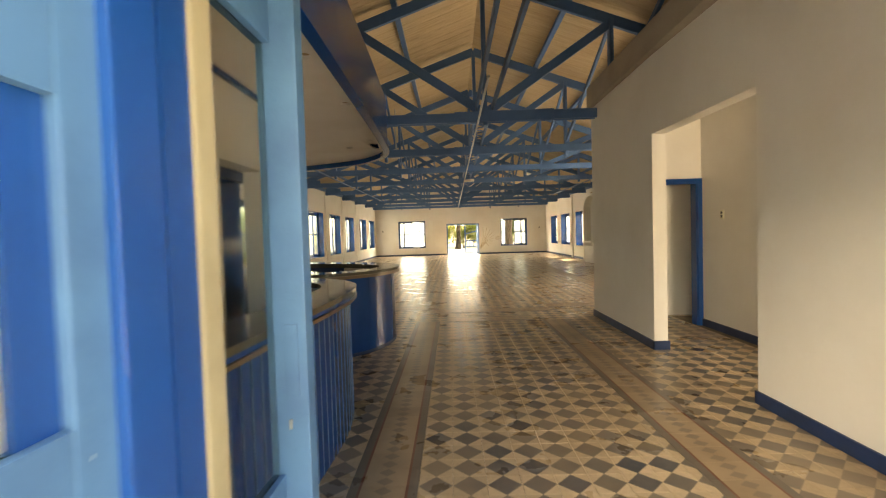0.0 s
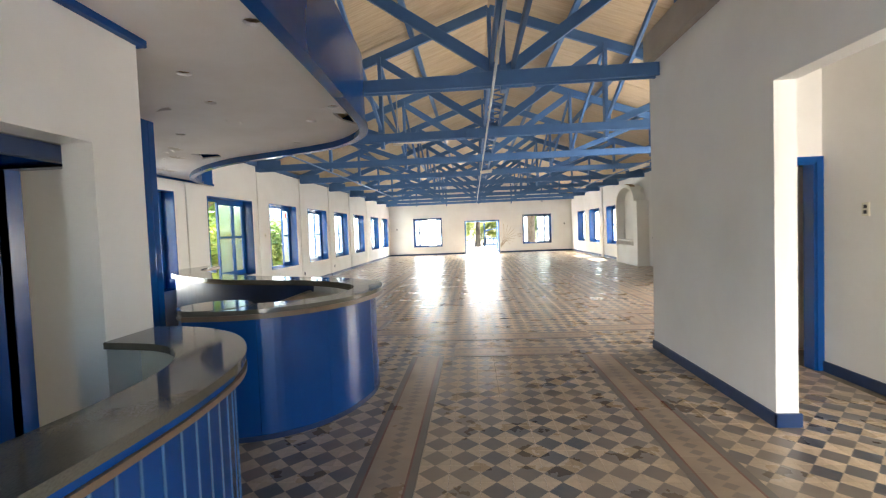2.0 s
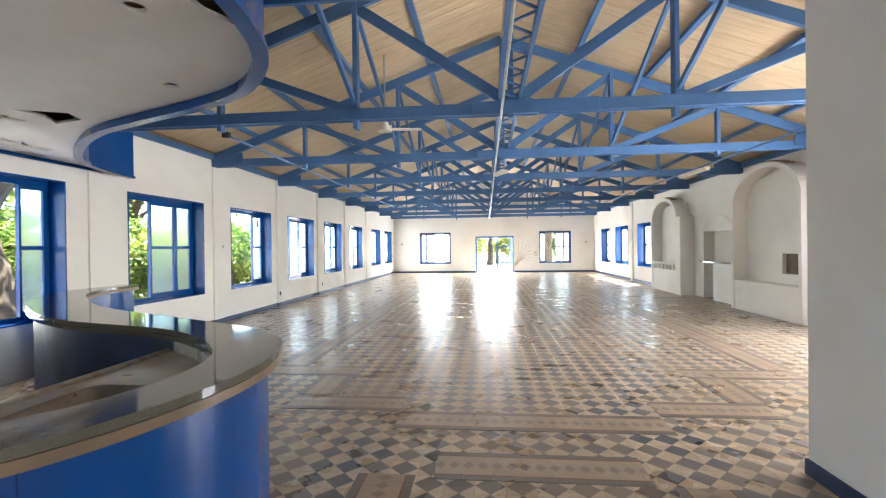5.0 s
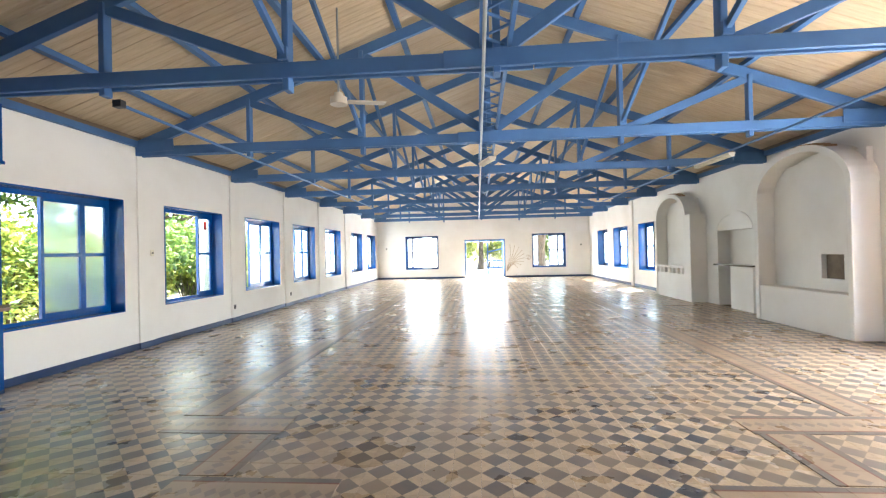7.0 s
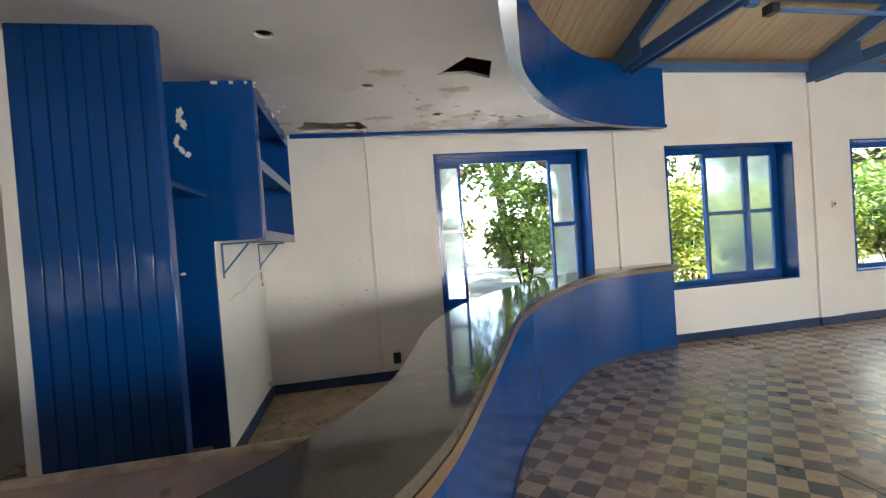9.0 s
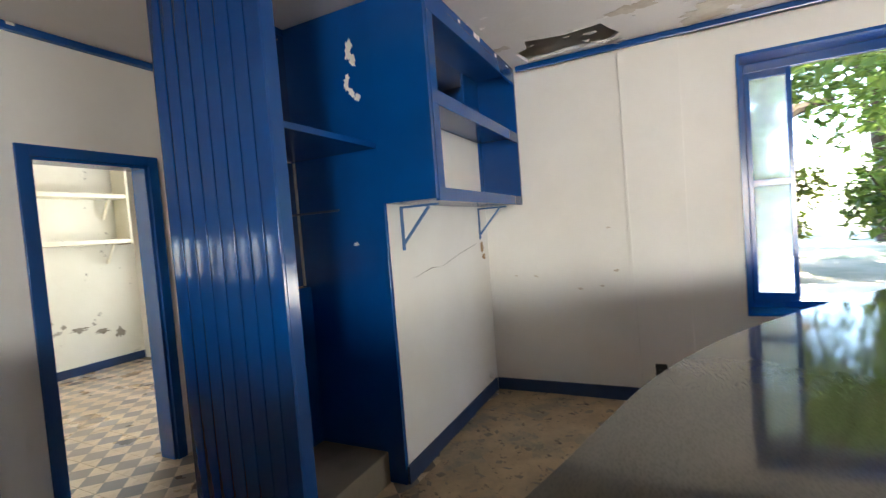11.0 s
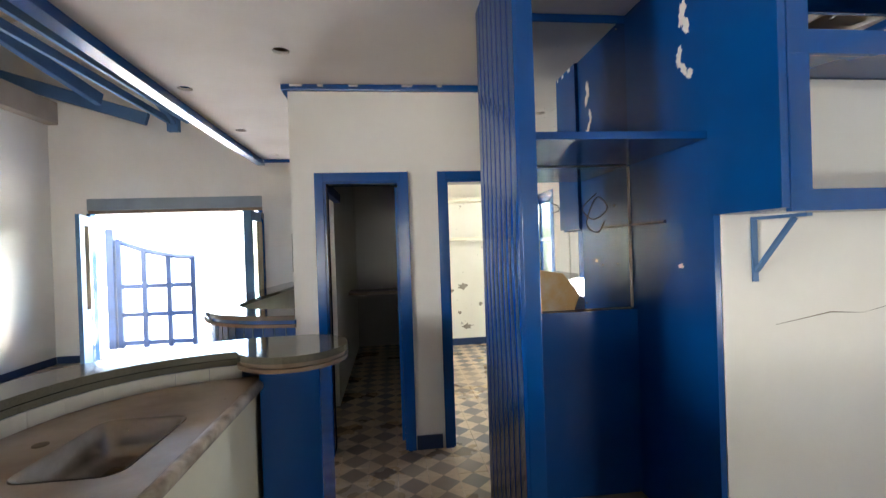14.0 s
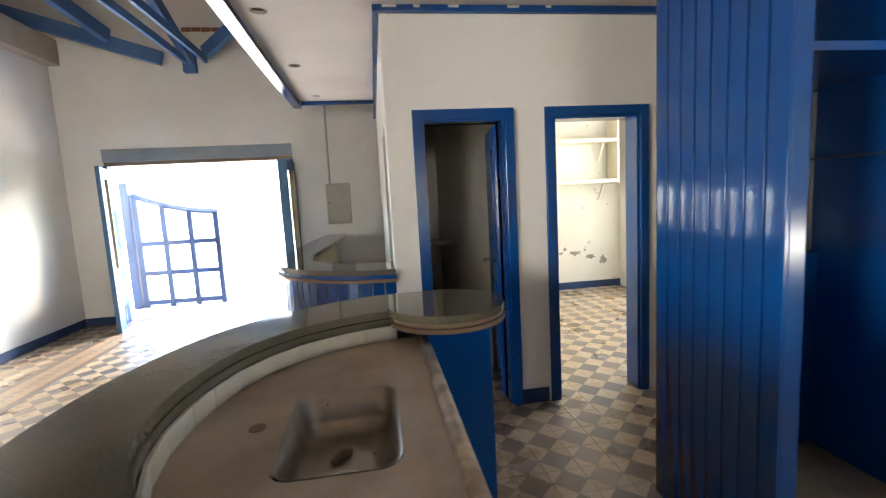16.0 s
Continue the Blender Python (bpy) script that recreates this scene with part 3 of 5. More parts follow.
edges = flat_with_holes(bm, loops, CZ)
up = bmesh.ops.extrude_edge_only(bm, edges=edges)
for v in (g for g in up["geom"] if isinstance(g, bmesh.types.BMVert)):
    v.co.z += 0.022
structure("ceiling_bar", bm, M["ceil"], "white plasterboard ceiling over the bar, peeling, with holes", "ceiling")
# lid added over the bar ceiling, keeps light from above out of its holes
bm = bmesh.new()
flat_with_holes(bm, [outline], CZ + 0.24)
structure("ceiling_lid", bm, M["scar"], "brown lid added above the broken bar ceiling to block light", "ceiling")
bm = bmesh.new()
ribbon(bm, shift(EDGE, -0.045), shift(EDGE, 0.0), 2.69, 3.36)
structure("fascia_bar", bm, M["blue"], "dark blue curved fascia round the bar ceiling", "trim")
structure("fascia_end", boxes((-1.49, CEIL_S - 0.035, CZ, -0.545, CEIL_S - 0.005, 3.36)), M["blue"], "blue end board of the bar ceiling", "trim")
bm = bmesh.new()
ribbon(bm, shift(EDGE, -0.07), shift(EDGE, 0.02), 2.655, 2.695)
structure("trim_fascia", bm, M["blue"], "blue rounded bead under the fascia", "trim")
for n, r in enumerate([(-1.49, 0.14, -1.45, 3.925), (-5.06, 3.885, -1.49, 3.925), (WX + 0.031, 5.98, WX + 0.07, 10.25), (-1.45, CEIL_S - 0.02, -0.6, CEIL_S + 0.025), (-3.62, 4.95, -2.76, 4.985)]):
    structure("trim_ceiling_%d" % (n + 1), boxes((r[0], r[1], CZ - 0.045, r[2], r[3], CZ - 0.002), bevel=0.006), M["blue"], "blue moulding along the ceiling, flaking", "trim")


# ---- windows and doors ----
def window(name, axis, face, out, u0, u1, z0, z1, depth, cols, opened, label, panes=True, material=None):
    """A window set in a wall at the outer end of its reveal. cols: shares of the width at which uprights stand; opened: bays left without a sash."""
    blue = material or (M["blue"] if axis == "x" else M["navy"])
    win = thing(name, label, "window")
    win["kind"] = "structure"

    def b(bm, ua, ub, va, vb, za, zb, bevel=0.0):
        sa, sb = face + out * va, face + out * vb
        if axis == "x":
            box(bm, sa, ua, za, sb, ub, zb, bevel=bevel)
        else:
            box(bm, ua, sa, za, ub, sb, zb, bevel=bevel)
        return bm

    bm = bmesh.new()
    for q in ((u0, u0 + 0.02, z0, z1), (u1 - 0.02, u1, z0, z1), (u0 + 0.02, u1 - 0.02, z0, z0 + 0.02), (u0 + 0.02, u1 - 0.02, z1 - 0.02, z1)):
        b(bm, q[0], q[1], -0.012, depth + 0.02, q[2], q[3])
    part("reveal_lining", bm, M["blue"], win)
    d0, d1 = depth - 0.06, depth - 0.005
    bm = bmesh.new()
    for q in ((u0 + 0.02, u0 + 0.075, z0 + 0.02, z1 - 0.02), (u1 - 0.075, u1 - 0.02, z0 + 0.02, z1 - 0.02),
              (u0 + 0.075, u1 - 0.075, z1 - 0.085, z1 - 0.02), (u0 + 0.075, u1 - 0.075, z0 + 0.02, z0 + 0.065)):
        b(bm, q[0], q[1], d0, d1, q[2], q[3], 0.004)
    part("window_frame", bm, blue, win)
    lo, hi = u0 + 0.075, u1 - 0.075
    us = [lo] + [lo + (hi - lo) * c for c in cols] + [hi]
    za, zb = z0 + 0.067, z1 - 0.087
    for i in range(len(us) - 1):
        if i in opened:
            continue
        a, c = us[i] + 0.001, us[i + 1] - 0.001
        s = 0.045 if c - a > 0.4 else 0.03
        zm = za + (zb - za) * 0.52
        sash = part("sash", b(b(b(b(b(bmesh.new(), a, a + s, d0 - 0.01, d1 - 0.015, za, zb, 0.003), c - s, c, d0 - 0.01, d1 - 0.015, za, zb, 0.003),
                              a + s, c - s, d0 - 0.01, d1 - 0.015, za, za + 0.06, 0.003), a + s, c - s, d0 - 0.01, d1 - 0.015, zb - 0.05, zb, 0.003),
                              a + s, c - s, d0 - 0.01, d1 - 0.015, zm - 0.025, zm + 0.025, 0.003), blue, win)
        for p, q in ((za + 0.06, zm - 0.025), (zm + 0.025, zb - 0.05)) if panes else ():
            g = part("pane", b(bmesh.new(), a + s - 0.004, c - s + 0.004, d0 + 0.014, d0 + 0.018, p - 0.004, q + 0.004), M["glass"], sash)
            g.visible_shadow = False
    return win


LAY = {0: ([0.16, 0.80], [1]), 1: ([0.37, 0.74], [0]), 2: ([0.72], [0]), 3: ([0.30, 0.66], [0]), 4: ([0.34, 0.7], []), 5: ([0.35, 0.68], [0]), 6: ([0.34, 0.67], []), 7: ([0.34, 0.67], [])}
for n, (a, b_) in enumerate(W_WEST):
    cols, op = LAY[n]
    window("window_%d" % (n + 1), "x", WX, -1, a, b_, WZ0, WZ1, 0.28, cols, op,
           "blue timber window with a missing sash and dusty panes" if op else "blue timber window with dusty panes")
for n, (a, b_) in enumerate(W_EAST):
    window("window_%d" % (n + 11), "x", EX, 1, a, b_, WZ0, 2.42, 0.33, [0.5], [] if n < 3 else [0, 1], "blue timber window in a deep sunlit reveal")
for n, (a, b_) in enumerate(W_FAR):
    window("window_%d" % (n + 9), "y", NY, 1, a, b_, 0.54, 2.42, 0.28, [0.17, 0.5, 0.82] if n == 0 else [0.17, 0.52, 0.82], [2] if n == 0 else [1],
           "dark blue timber window with one bay open to the garden")

# far door: frame with a half-open barred leaf
fd = thing("door_far", "dark blue timber double doorway, one barred leaf half open", "door")
fd["kind"] = "structure"
part("door_frame", boxes((-0.14, NY - 0.015, 0, -0.05, NY + 0.22, 2.16), (2.03, NY - 0.015, 0, 2.12, NY + 0.22, 2.16), (-0.05, NY - 0.015, 2.06, 2.03, NY + 0.22, 2.16), bevel=0.006), M["truss"], fd)
bm = boxes((1.12, NY + 0.3, 0.03, 1.19, NY + 0.34, 2.02), (1.96, NY + 0.3, 0.03, 2.03, NY + 0.34, 2.02))
for z in (0.05, 0.52, 0.92):
    box(bm, 1.19, NY + 0.3, z, 1.96, NY + 0.34, z + 0.07)
box(bm, 1.44, NY + 0.3, 0.59, 1.5, NY + 0.34, 0.92)
box(bm, 1.7, NY + 0.3, 0.59, 1.76, NY + 0.34, 0.92)
beam(bm, (1.19, NY + 0.32, 1.45), (1.96, NY + 0.32, 1.62), 0.07, 0.04)
part("door_leaf", bm, M["truss"], fd)


def doorway(name, axis, face, back, u0, u1, top, label, w=0.06):
    """Casing round an opening and a lining through the wall."""
    d = thing(name, label, "door frame")
    d["kind"] = "structure"
    s = 1 if face > back else -1
    bm = bmesh.new()
    rows = ((u0 - w, u0 + 0.004, 0, top + w), (u1 - 0.004, u1 + w, 0, top + w), (u0 + 0.004, u1 - 0.004, top - 0.004, top + w))
    for ua, ub, za, zb in rows:
        if axis == "y":
            box(bm, ua, face + s * 0.002, za, ub, face + s * 0.024, zb, bevel=0.004)
        else:
            box(bm, face + s * 0.002, ua, za, face + s * 0.024, ub, zb, bevel=0.004)
    part("casing", bm, M["blue"], d)
    bm = bmesh.new()
    for ua, ub, za, zb in ((u0, u0 + 0.02, 0, top), (u1 - 0.02, u1, 0, top), (u0 + 0.02, u1 - 0.02, top - 0.02, top)):
        if axis == "y":
            box(bm, ua, face, za, ub, back, zb)
        else:
            box(bm, face, ua, za, back, ub, zb)
    part("lining", bm, M["blue"], d)
    return d


dd = doorway("door_store", "y", 3.885, 3.735, -2.285, -1.72, 2.03, "blue painted door frame, door opened inwards to a dark store")
doorway("door_kitchen", "y", 3.885, 3.735, -3.27, -2.625, 2.03, "blue painted open doorway to the kitchen")
doorway("door_side_room", "y", 6.13, 6.28, 3.05, 3.84, 2.10, "blue door casing at the side room")


def leaf(name, hinge, yaw, width, height, mat, label, z0=0.01):
    d = thing(name, label, "door", at=pose(*hinge, 0, 0, yaw))
    part("panel", boxes((0.0, -0.018, z0, width, 0.018, height), bevel=0.004), mat, d)
    for za, zb in ((0.18, 0.85), (1.0, height - 0.15)):
        part("rail_panel", boxes((0.1, -0.026, za, width - 0.1, 0.026, zb), bevel=0.01), mat, d)
    bm = bmesh.new()
    tube(bm, [(width - 0.06, -0.07, 0.98), (width - 0.06, 0.07, 0.98)], 0.012)
    box(bm, width - 0.15, 0.06, 0.97, width - 0.05, 0.08, 0.99)
    box(bm, width - 0.15, -0.08, 0.97, width - 0.05, -0.06, 0.99)
    part("handle", bm, M["metal"], d, "dull metal handle")
    return d


leaf("store_door", (-2.26, 3.73, 0), 262, 0.53, 2.0, M["blue"], "blue panelled door standing open into the store")
doorway("door_store_inner", "y", 3.735, 3.80, -2.285, -1.72, 2.03, "blue casing on the inner side of the store door")
leaf("side_room_door", (3.05, 6.29, 0), 88, 0.78, 2.06, M["offwhite"], "cream door open in the side room")


rh = thing("door_reception", "dark blue door head set back in the reception wall", "door frame")
rh["kind"] = "structure"
part("head", boxes((-1.72, 2.74, 1.985, -1.664, 3.62, 2.07), bevel=0.004), M["navy"], rh)

# entrance: lintel, frame and two glazed leaves standing open inwards
ent = thing("door_entrance", "grey and blue timber entrance frame with a heavy lintel", "door frame")
ent["kind"] = "structure"
part("lintel", boxes((-0.27, SY - 0.24, 2.22, 2.20, SY + 0.012, 2.39), bevel=0.006), M["grey"], ent)
part("lintel_strip", boxes((-0.27, SY - 0.20, 2.17, 2.20, SY - 0.02, 2.22)), M["wood"], ent)
for x in (-0.275, 2.14):
    part("jamb", boxes((x, SY - 0.07, 0, x + 0.06, SY + 0.03, 2.17), bevel=0.005), M["blue"], ent)


def outer_leaf(hinge, yaw):
    """The folded outer leaf: light blue frame round an empty pane opening."""
    d = thing("folding_door", "light blue folding door leaf with an empty pane opening", "door", at=pose(*hinge, 0, 0, yaw))
    part("stile", boxes((0, -0.022, 0.01, 0.097, 0.022, 2.12), bevel=0.005), M["pale"], d)
    part("stile", boxes((0.46, -0.022, 0.01, 0.55, 0.022, 2.12), bevel=0.005), M["pale"], d)
    part("top_rail", boxes((0.097, -0.021, 1.635, 0.46, 0.021, 2.12), bevel=0.005), M["pale"], d)
    part("bottom_panel", boxes((0.097, -0.02, 0.01, 0.46, 0.02, 1.225), bevel=0.005), M["pale"], d)
    # part of the pane painted blue for what shows in the glass
    part("painted_pane", boxes((0.097, -0.008, 1.225, 0.158, 0.004, 1.635)), M["blue"], d, "blue panel standing in for the blue seen in the pane")
    g = part("pane", boxes((0.158, -0.003, 1.225, 0.46, 0.003, 1.635)), M["clear"], d)
    g.visible_shadow = False


def glazed_leaf(name, hinge, yaw, label, folded):
    """A tall narrow leaf: blue stiles, cream inner stop, one long pane and a solid bottom panel; its end stile may be folded square."""
    d = thing(name, label, "door", at=pose(*hinge, 0, 0, yaw))
    w, h = (0.525 if folded else 0.41), 2.12
    part("hinge_stile", boxes((0, -0.025, 0.01, 0.146, 0.025, h), bevel=0.005), M["blue"], d)
    part("bead", boxes((0.05, -0.034, 0.01, 0.062, -0.0255, h), bevel=0.003), M["blue"], d)
    if folded:
        part("lock_stile", boxes((w, -0.092, 0.01, w + 0.058, 0.02, h), bevel=0.004), M["pale"], d, "light blue stile, outdoor light put into the colour")
        part("lock_plate", boxes((w - 0.004, -0.068, 1.02, w + 0.002, -0.032, 1.22), bevel=0.002), M["pale"], d)
        part("latch", boxes((w - 0.006, -0.045, 0.93, w + 0.002, -0.037, 0.955)), M["metal"], d, "small rusty latch")
    else:
        part("lock_stile", boxes((w, -0.025, 0.01, w + 0.23, 0.025, h), bevel=0.005), M["pale"], d, "light blue stile, outdoor light put into the colour")
        part("lock_plate", boxes((w + 0.14, -0.028, 1.02, w + 0.18, -0.02, 1.22), bevel=0.002), M["pale"], d)
    part("top_rail", boxes((0.146, -0.024, 1.98, w, 0.024, h), bevel=0.004), M["pale"], d)
    part("bottom_panel", boxes((0.146, -0.02, 0.01, w, 0.02, 0.80), bevel=0.004), M["pale"], d)
    part("glazing_stop", boxes((0.146, -0.034, 0.80, 0.215, 0.034, 1.98), bevel=0.01), M["cream"], d, "cream painted stop")
    g = part("pane", boxes((0.215, -0.003, 0.80, w, 0.003, 1.98)), M["clear"], d)
    g.visible_shadow = False
    bm = bmesh.new()
    for z in (0.3, 1.715):
        tube(bm, [(-0.034, -0.031, z - 0.035), (-0.034, -0.031, z + 0.035)], 0.011)
        disc(bm, (-0.034, -0.031, z - 0.04), 0.013, 0.004, 10)
        disc(bm, (-0.034, -0.031, z), 0.013, 0.003, 10)
        disc(bm, (-0.034, -0.031, z + 0.036), 0.013, 0.004, 10)
    part("hinge", bm, M["metal"], d, "steel barrel hinges")
    return d


glazed_leaf("glazed_door", (-0.272, 0.14, 0), 89.0, "blue glazed entrance door leaf with cream stop, standing open", True)
outer_leaf((-0.255, 0.083, 0), -91)
glazed_leaf("glazed_door", (2.16, 0.15, 0), 110, "blue glazed entrance door leaf, standing open", False)

# lattice gate outside, three by three openings with a sweeping top
gate = thing("lattice_gate", "blue timber lattice gate with a sweeping top", "gate", at=pose(2.42, -0.95, 0, 0, 0, 178))
bm = bmesh.new()
for i, h in enumerate((1.80, 1.66, 1.54, 1.50)):
    box(bm, 0.40 * i, -0.03, -0.02, 0.40 * i + 0.075, 0.03, h, bevel=0.004)
part("upright", bm, M["navy"], gate)
bm = bmesh.new()
for z in (0.02, 0.50, 0.98):
    box(bm, 0.0, -0.022, z, 1.25, 0.022, z + 0.075, bevel=0.004)
part("crosspiece", bm, M["navy"], gate)
bm = bmesh.new()
pts = spline([(0.0, 0.0, 1.80), (0.4, 0.0, 1.64), (0.85, 0.0, 1.53), (1.27, 0.0, 1.48)], 0.1)
tube(bm, pts, 0.042, 4)
part("top_rail", bm, M["navy"], gate)
# hanging post of the gate
gp = thing("gate_post", "blue timber gate post", "post")
part("post", boxes((2.44, -1.02, -0.02, 2.56, -0.88, 2.0), bevel=0.008), M["navy"], gp)


# ---- roof trusses ----
def truss(y):
    t = thing("roof_truss", "blue painted timber roof truss with kingpost", "roof truss", "roof trusses", at=pose(0, y, 0))
    hx, hz, rz = 5.94, 3.43, 5.56
    L, R = RX - hx, RX + hx

    def top(x):
        return rz - abs(x - RX) * (rz - hz) / hx

    def bar(name, a, b, w, th, y0=0.0):
        part(name, beam(bmesh.new(), (a[0], y0, a[1]), (b[0], y0, b[1]), w, th, 0.006), M["truss"], t)

    for s in (-0.055, 0.055):
        bar("bottom_chord", (L, 3.33), (RX + 0.35, 3.33), 0.15, 0.04, s)
        bar("bottom_chord", (RX + 0.36, 3.34), (R, 3.34), 0.15, 0.04, s)
    bar("splice_plate", (RX - 0.5, 3.33), (RX + 1.1, 3.34), 0.17, 0.022, -0.09)
    bar("top_chord", (L, hz), (RX, rz), 0.17, 0.07)
    bar("top_chord", (R, hz), (RX, rz), 0.17, 0.07)
    bar("king_post", (RX, 3.20), (RX, rz), 0.16, 0.07)
    for s in (-1, 1):
        xa, xb = RX + s * 3.97, RX + s * 2.05
        bar("post", (xa, 3.18), (xa, top(xa)), 0.11, 0.064)
        bar("post", (xb, 3.14), (xb, top(xb)), 0.13, 0.064)
        bar("diagonal", (xa, top(xa) - 0.05), (xb, 3.36), 0.12, 0.06)
        bar("diagonal", (xb, top(xb) - 0.05), (RX, 3.40), 0.14, 0.06)
        part("brace", beam(bmesh.new(), (xb, -0.06, 3.46), (xb, -2.86, 4.74), 0.075, 0.05, 0.004), M["truss"], t)
        part("brace_clamp", boxes((xb - 0.05, -0.14, 3.41, xb + 0.05, -0.098, 3.53), bevel=0.006), M["truss"], t)
        bar("heel_plate", (RX + s * 5.25, 3.42), (RX + s * 5.9, 3.40), 0.20, 0.024, -0.09)
    return t


base_truss = truss(9.80)
for y in (6.87, 12.72, 15.62, 18.55, 21.48, 24.42, 27.35, 30.2):
    copy_thing(base_truss, pose(0, y, 0))
hr = thing("hip_rafters", "blue timbers meeting above the entrance wall", "roof timber")
for a, b_ in (((1.18, 0.42, 3.47), (3.1, 0.60, 4.05)), ((1.75, 0.50, 3.72), (2.35, 2.6, 4.35)), ((0.93, 0.16, 3.52), (0.86, 3.8, 4.9)), ((0.72, 0.22, 3.60), (-0.6, 1.2, 4.15))):
    part("timber", beam(bmesh.new(), a, b_, 0.17, 0.09, 0.006), M["truss"], hr)
part("corbel", boxes((0.86, 0.125, 3.36, 1.02, 0.22, 3.60), bevel=0.008), M["truss"], hr)
for i, x in enumerate((-4.2, -3.1, -1.9, -0.6, 2.25, 3.55, 4.75, 5.85)):
    z = RZ - abs(x - RX) * (RZ - EZ) / (RX - WX)
    pl = thing("purlin", "blue timber purlin on the trusses", "purlin", "purlins")
    part("timber", beam(bmesh.new(), (x, 0.2, z - 0.045), (x, NY - 0.01, z - 0.045), 0.07, 0.09), M["truss"], pl)
# light lattice girder and conduit along the middle
lg = thing("lattice_girder", "blue steel lattice girder along the ridge line", "girder")
for x in (RX - 0.14, RX + 0.12):
    part("chord", beam(bmesh.new(), (x, 0.3, 3.49), (x, NY - 0.05, 3.49), 0.09, 0.04), M["truss"], lg)
bm = bmesh.new()
y, s = 6.95, 1
while y < NY - 0.4:
    beam(bm, (RX - 0.13 * s - 0.01, y, 3.475), (RX + 0.12 * s - 0.01, y + 0.22, 3.475), 0.02, 0.02)
    y, s = y + 0.22, -s
part("lacing", bm, M["truss"], lg)
cd = thing("conduit", "pale grey electrical conduit under the trusses", "conduit", "conduits")
part("pipe", tube(bmesh.new(), [(0.70, 4.6, 3.22), (0.70, 15, 3.215), (0.70, NY - 0.1, 3.22)], 0.016), M["metal"], cd)
for x, ya, yb in ((-3.24, 10.1, 22.0), (5.1, 8.0, 22.0)):
    c = thing("conduit", "blue painted pipe hung under the trusses", "conduit", "conduits")
    part("pipe", tube(bmesh.new(), [(x, ya, 3.21), (x, 13, 3.2), (x, yb, 3.21)], 0.02), M["truss"], c)
    part("end_fitting", boxes((x - 0.05, ya - 0.05, 3.17, x + 0.05, ya + 0.03, 3.25), bevel=0.01), M["black"], c)


def fluorescent(x, y, z, yaw, tilt):
    f = thing("fluorescent_lamp", "white fluorescent batten hanging from the conduit", "lamp", "fluorescent lamps", at=pose(x, y, z, tilt, 0, yaw))
    part("housing", boxes((-0.06, -0.6, 0.0, 0.06, 0.6, 0.04), bevel=0.01), M["fanwhite"], f)
    bm = bmesh.new()
    tube(bm, [(-0.03, -0.57, -0.02), (-0.03, 0.57, -0.02)], 0.014)
    tube(bm, [(0.03, -0.57, -0.02), (0.03, 0.57, -0.02)], 0.014)
    part("glass_tubes", bm, M["offwhite"], f)
    part("lamp_holder", boxes((-0.045, -0.60, -0.035, 0.045, -0.575, 0.0)), M["fanwhite"], f)
    part("lamp_holder", boxes((-0.045, 0.575, -0.035, 0.045, 0.60, 0.0)), M["fanwhite"], f)


fluorescent(0.80, 13.4, 3.08, 8, 6)
fluorescent(5.1, 14.4, 3.13, 2, 0)
fan = thing("ceiling_fan", "old cream ceiling fan with a single remaining blade", "ceiling fan", at=pose(-1.16, 11.25, 0))
part("down_rod", tube(bmesh.new(), [(0, 0, 3.62), (0, 0, 4.75)], 0.014), M["metal"], fan)
bm = disc(disc(bmesh.new(), (0, 0, 3.48), 0.11, 0.09), (0, 0, 3.57), 0.06, 0.06)
part("motor", bm, M["fanwhite"], fan)
part("blade", beam(bmesh.new(), (0.1, 0.05, 3.53), (0.55, 0.30, 3.57), 0.02, 0.13, 0.004), M["fanwhite"], fan)


# ---- the bar ----
BAR_OUT = [(-1.78, 4.56), (-1.42, 4.56), (-1.12, 4.66), (-0.86, 4.86), (-0.66, 5.16), (-0.54, 5.60), (-0.56, 6.02), (-0.72, 6.42), (-1.08, 6.74), (-1.60, 7.01), (-2.10, 7.25),
           (-2.75, 7.57), (-3.35, 7.96), (-3.95, 8.50), (-4.45, 9.05), (-4.72, 9.65), (-4.80, 10.10), (-4.84, 10.33)]
BAR_IN = [(-1.62, 4.90), (-1.38, 4.92), (-1.16, 5.00), (-0.98, 5.14), (-0.86, 5.34), (-0.80, 5.64), (-0.84, 5.92), (-0.98, 6.16), (-1.24, 6.42), (-1.62, 6.66), (-2.05, 6.80),
          (-2.65, 6.98), (-3.25, 7.30), (-4.0, 7.88), (-4.6, 8.50), (-5.0, 9.20), (-5.11, 9.75), (-5.11, 10.33)]


def even(pts, n):
    fine = spline(pts, 0.01)
    return [fine[round(k * (len(fine) - 1) / (n - 1))] for k in range(n)]


NB = 110
b_out, b_in = even(BAR_OUT, NB), even(BAR_IN, NB)
bar_top = thing("granite_worktop", "polished olive granite bar top with a brown moulded edge", "worktop")
part("slab", ribbon(bmesh.new(), b_out, b_in, 0.995, 1.03), M["granite"], bar_top)
part("round_end", disc(bmesh.new(), (-1.68, 4.84, 1.0), 0.275, 0.034, 48), M["granite"], bar_top)
part("end_bead", disc(disc(bmesh.new(), (-1.68, 4.84, 0.978), 0.262, 0.02, 48), (-1.68, 4.84, 0.957), 0.275, 0.019, 48), M["wood"], bar_top, "brown moulded edge")
part("outer_moulding", ribbon(bmesh.new(), shift(b_out, -0.004), shift(b_out, 0.05), 0.955, 0.993), M["wood"], bar_top, "brown moulded edge")
bm = ribbon(bmesh.new(), shift(b_in, 0.006), shift(b_in, -0.035), 0.965, 0.993)
part("inner_moulding", bm, M["granite"], bar_top)

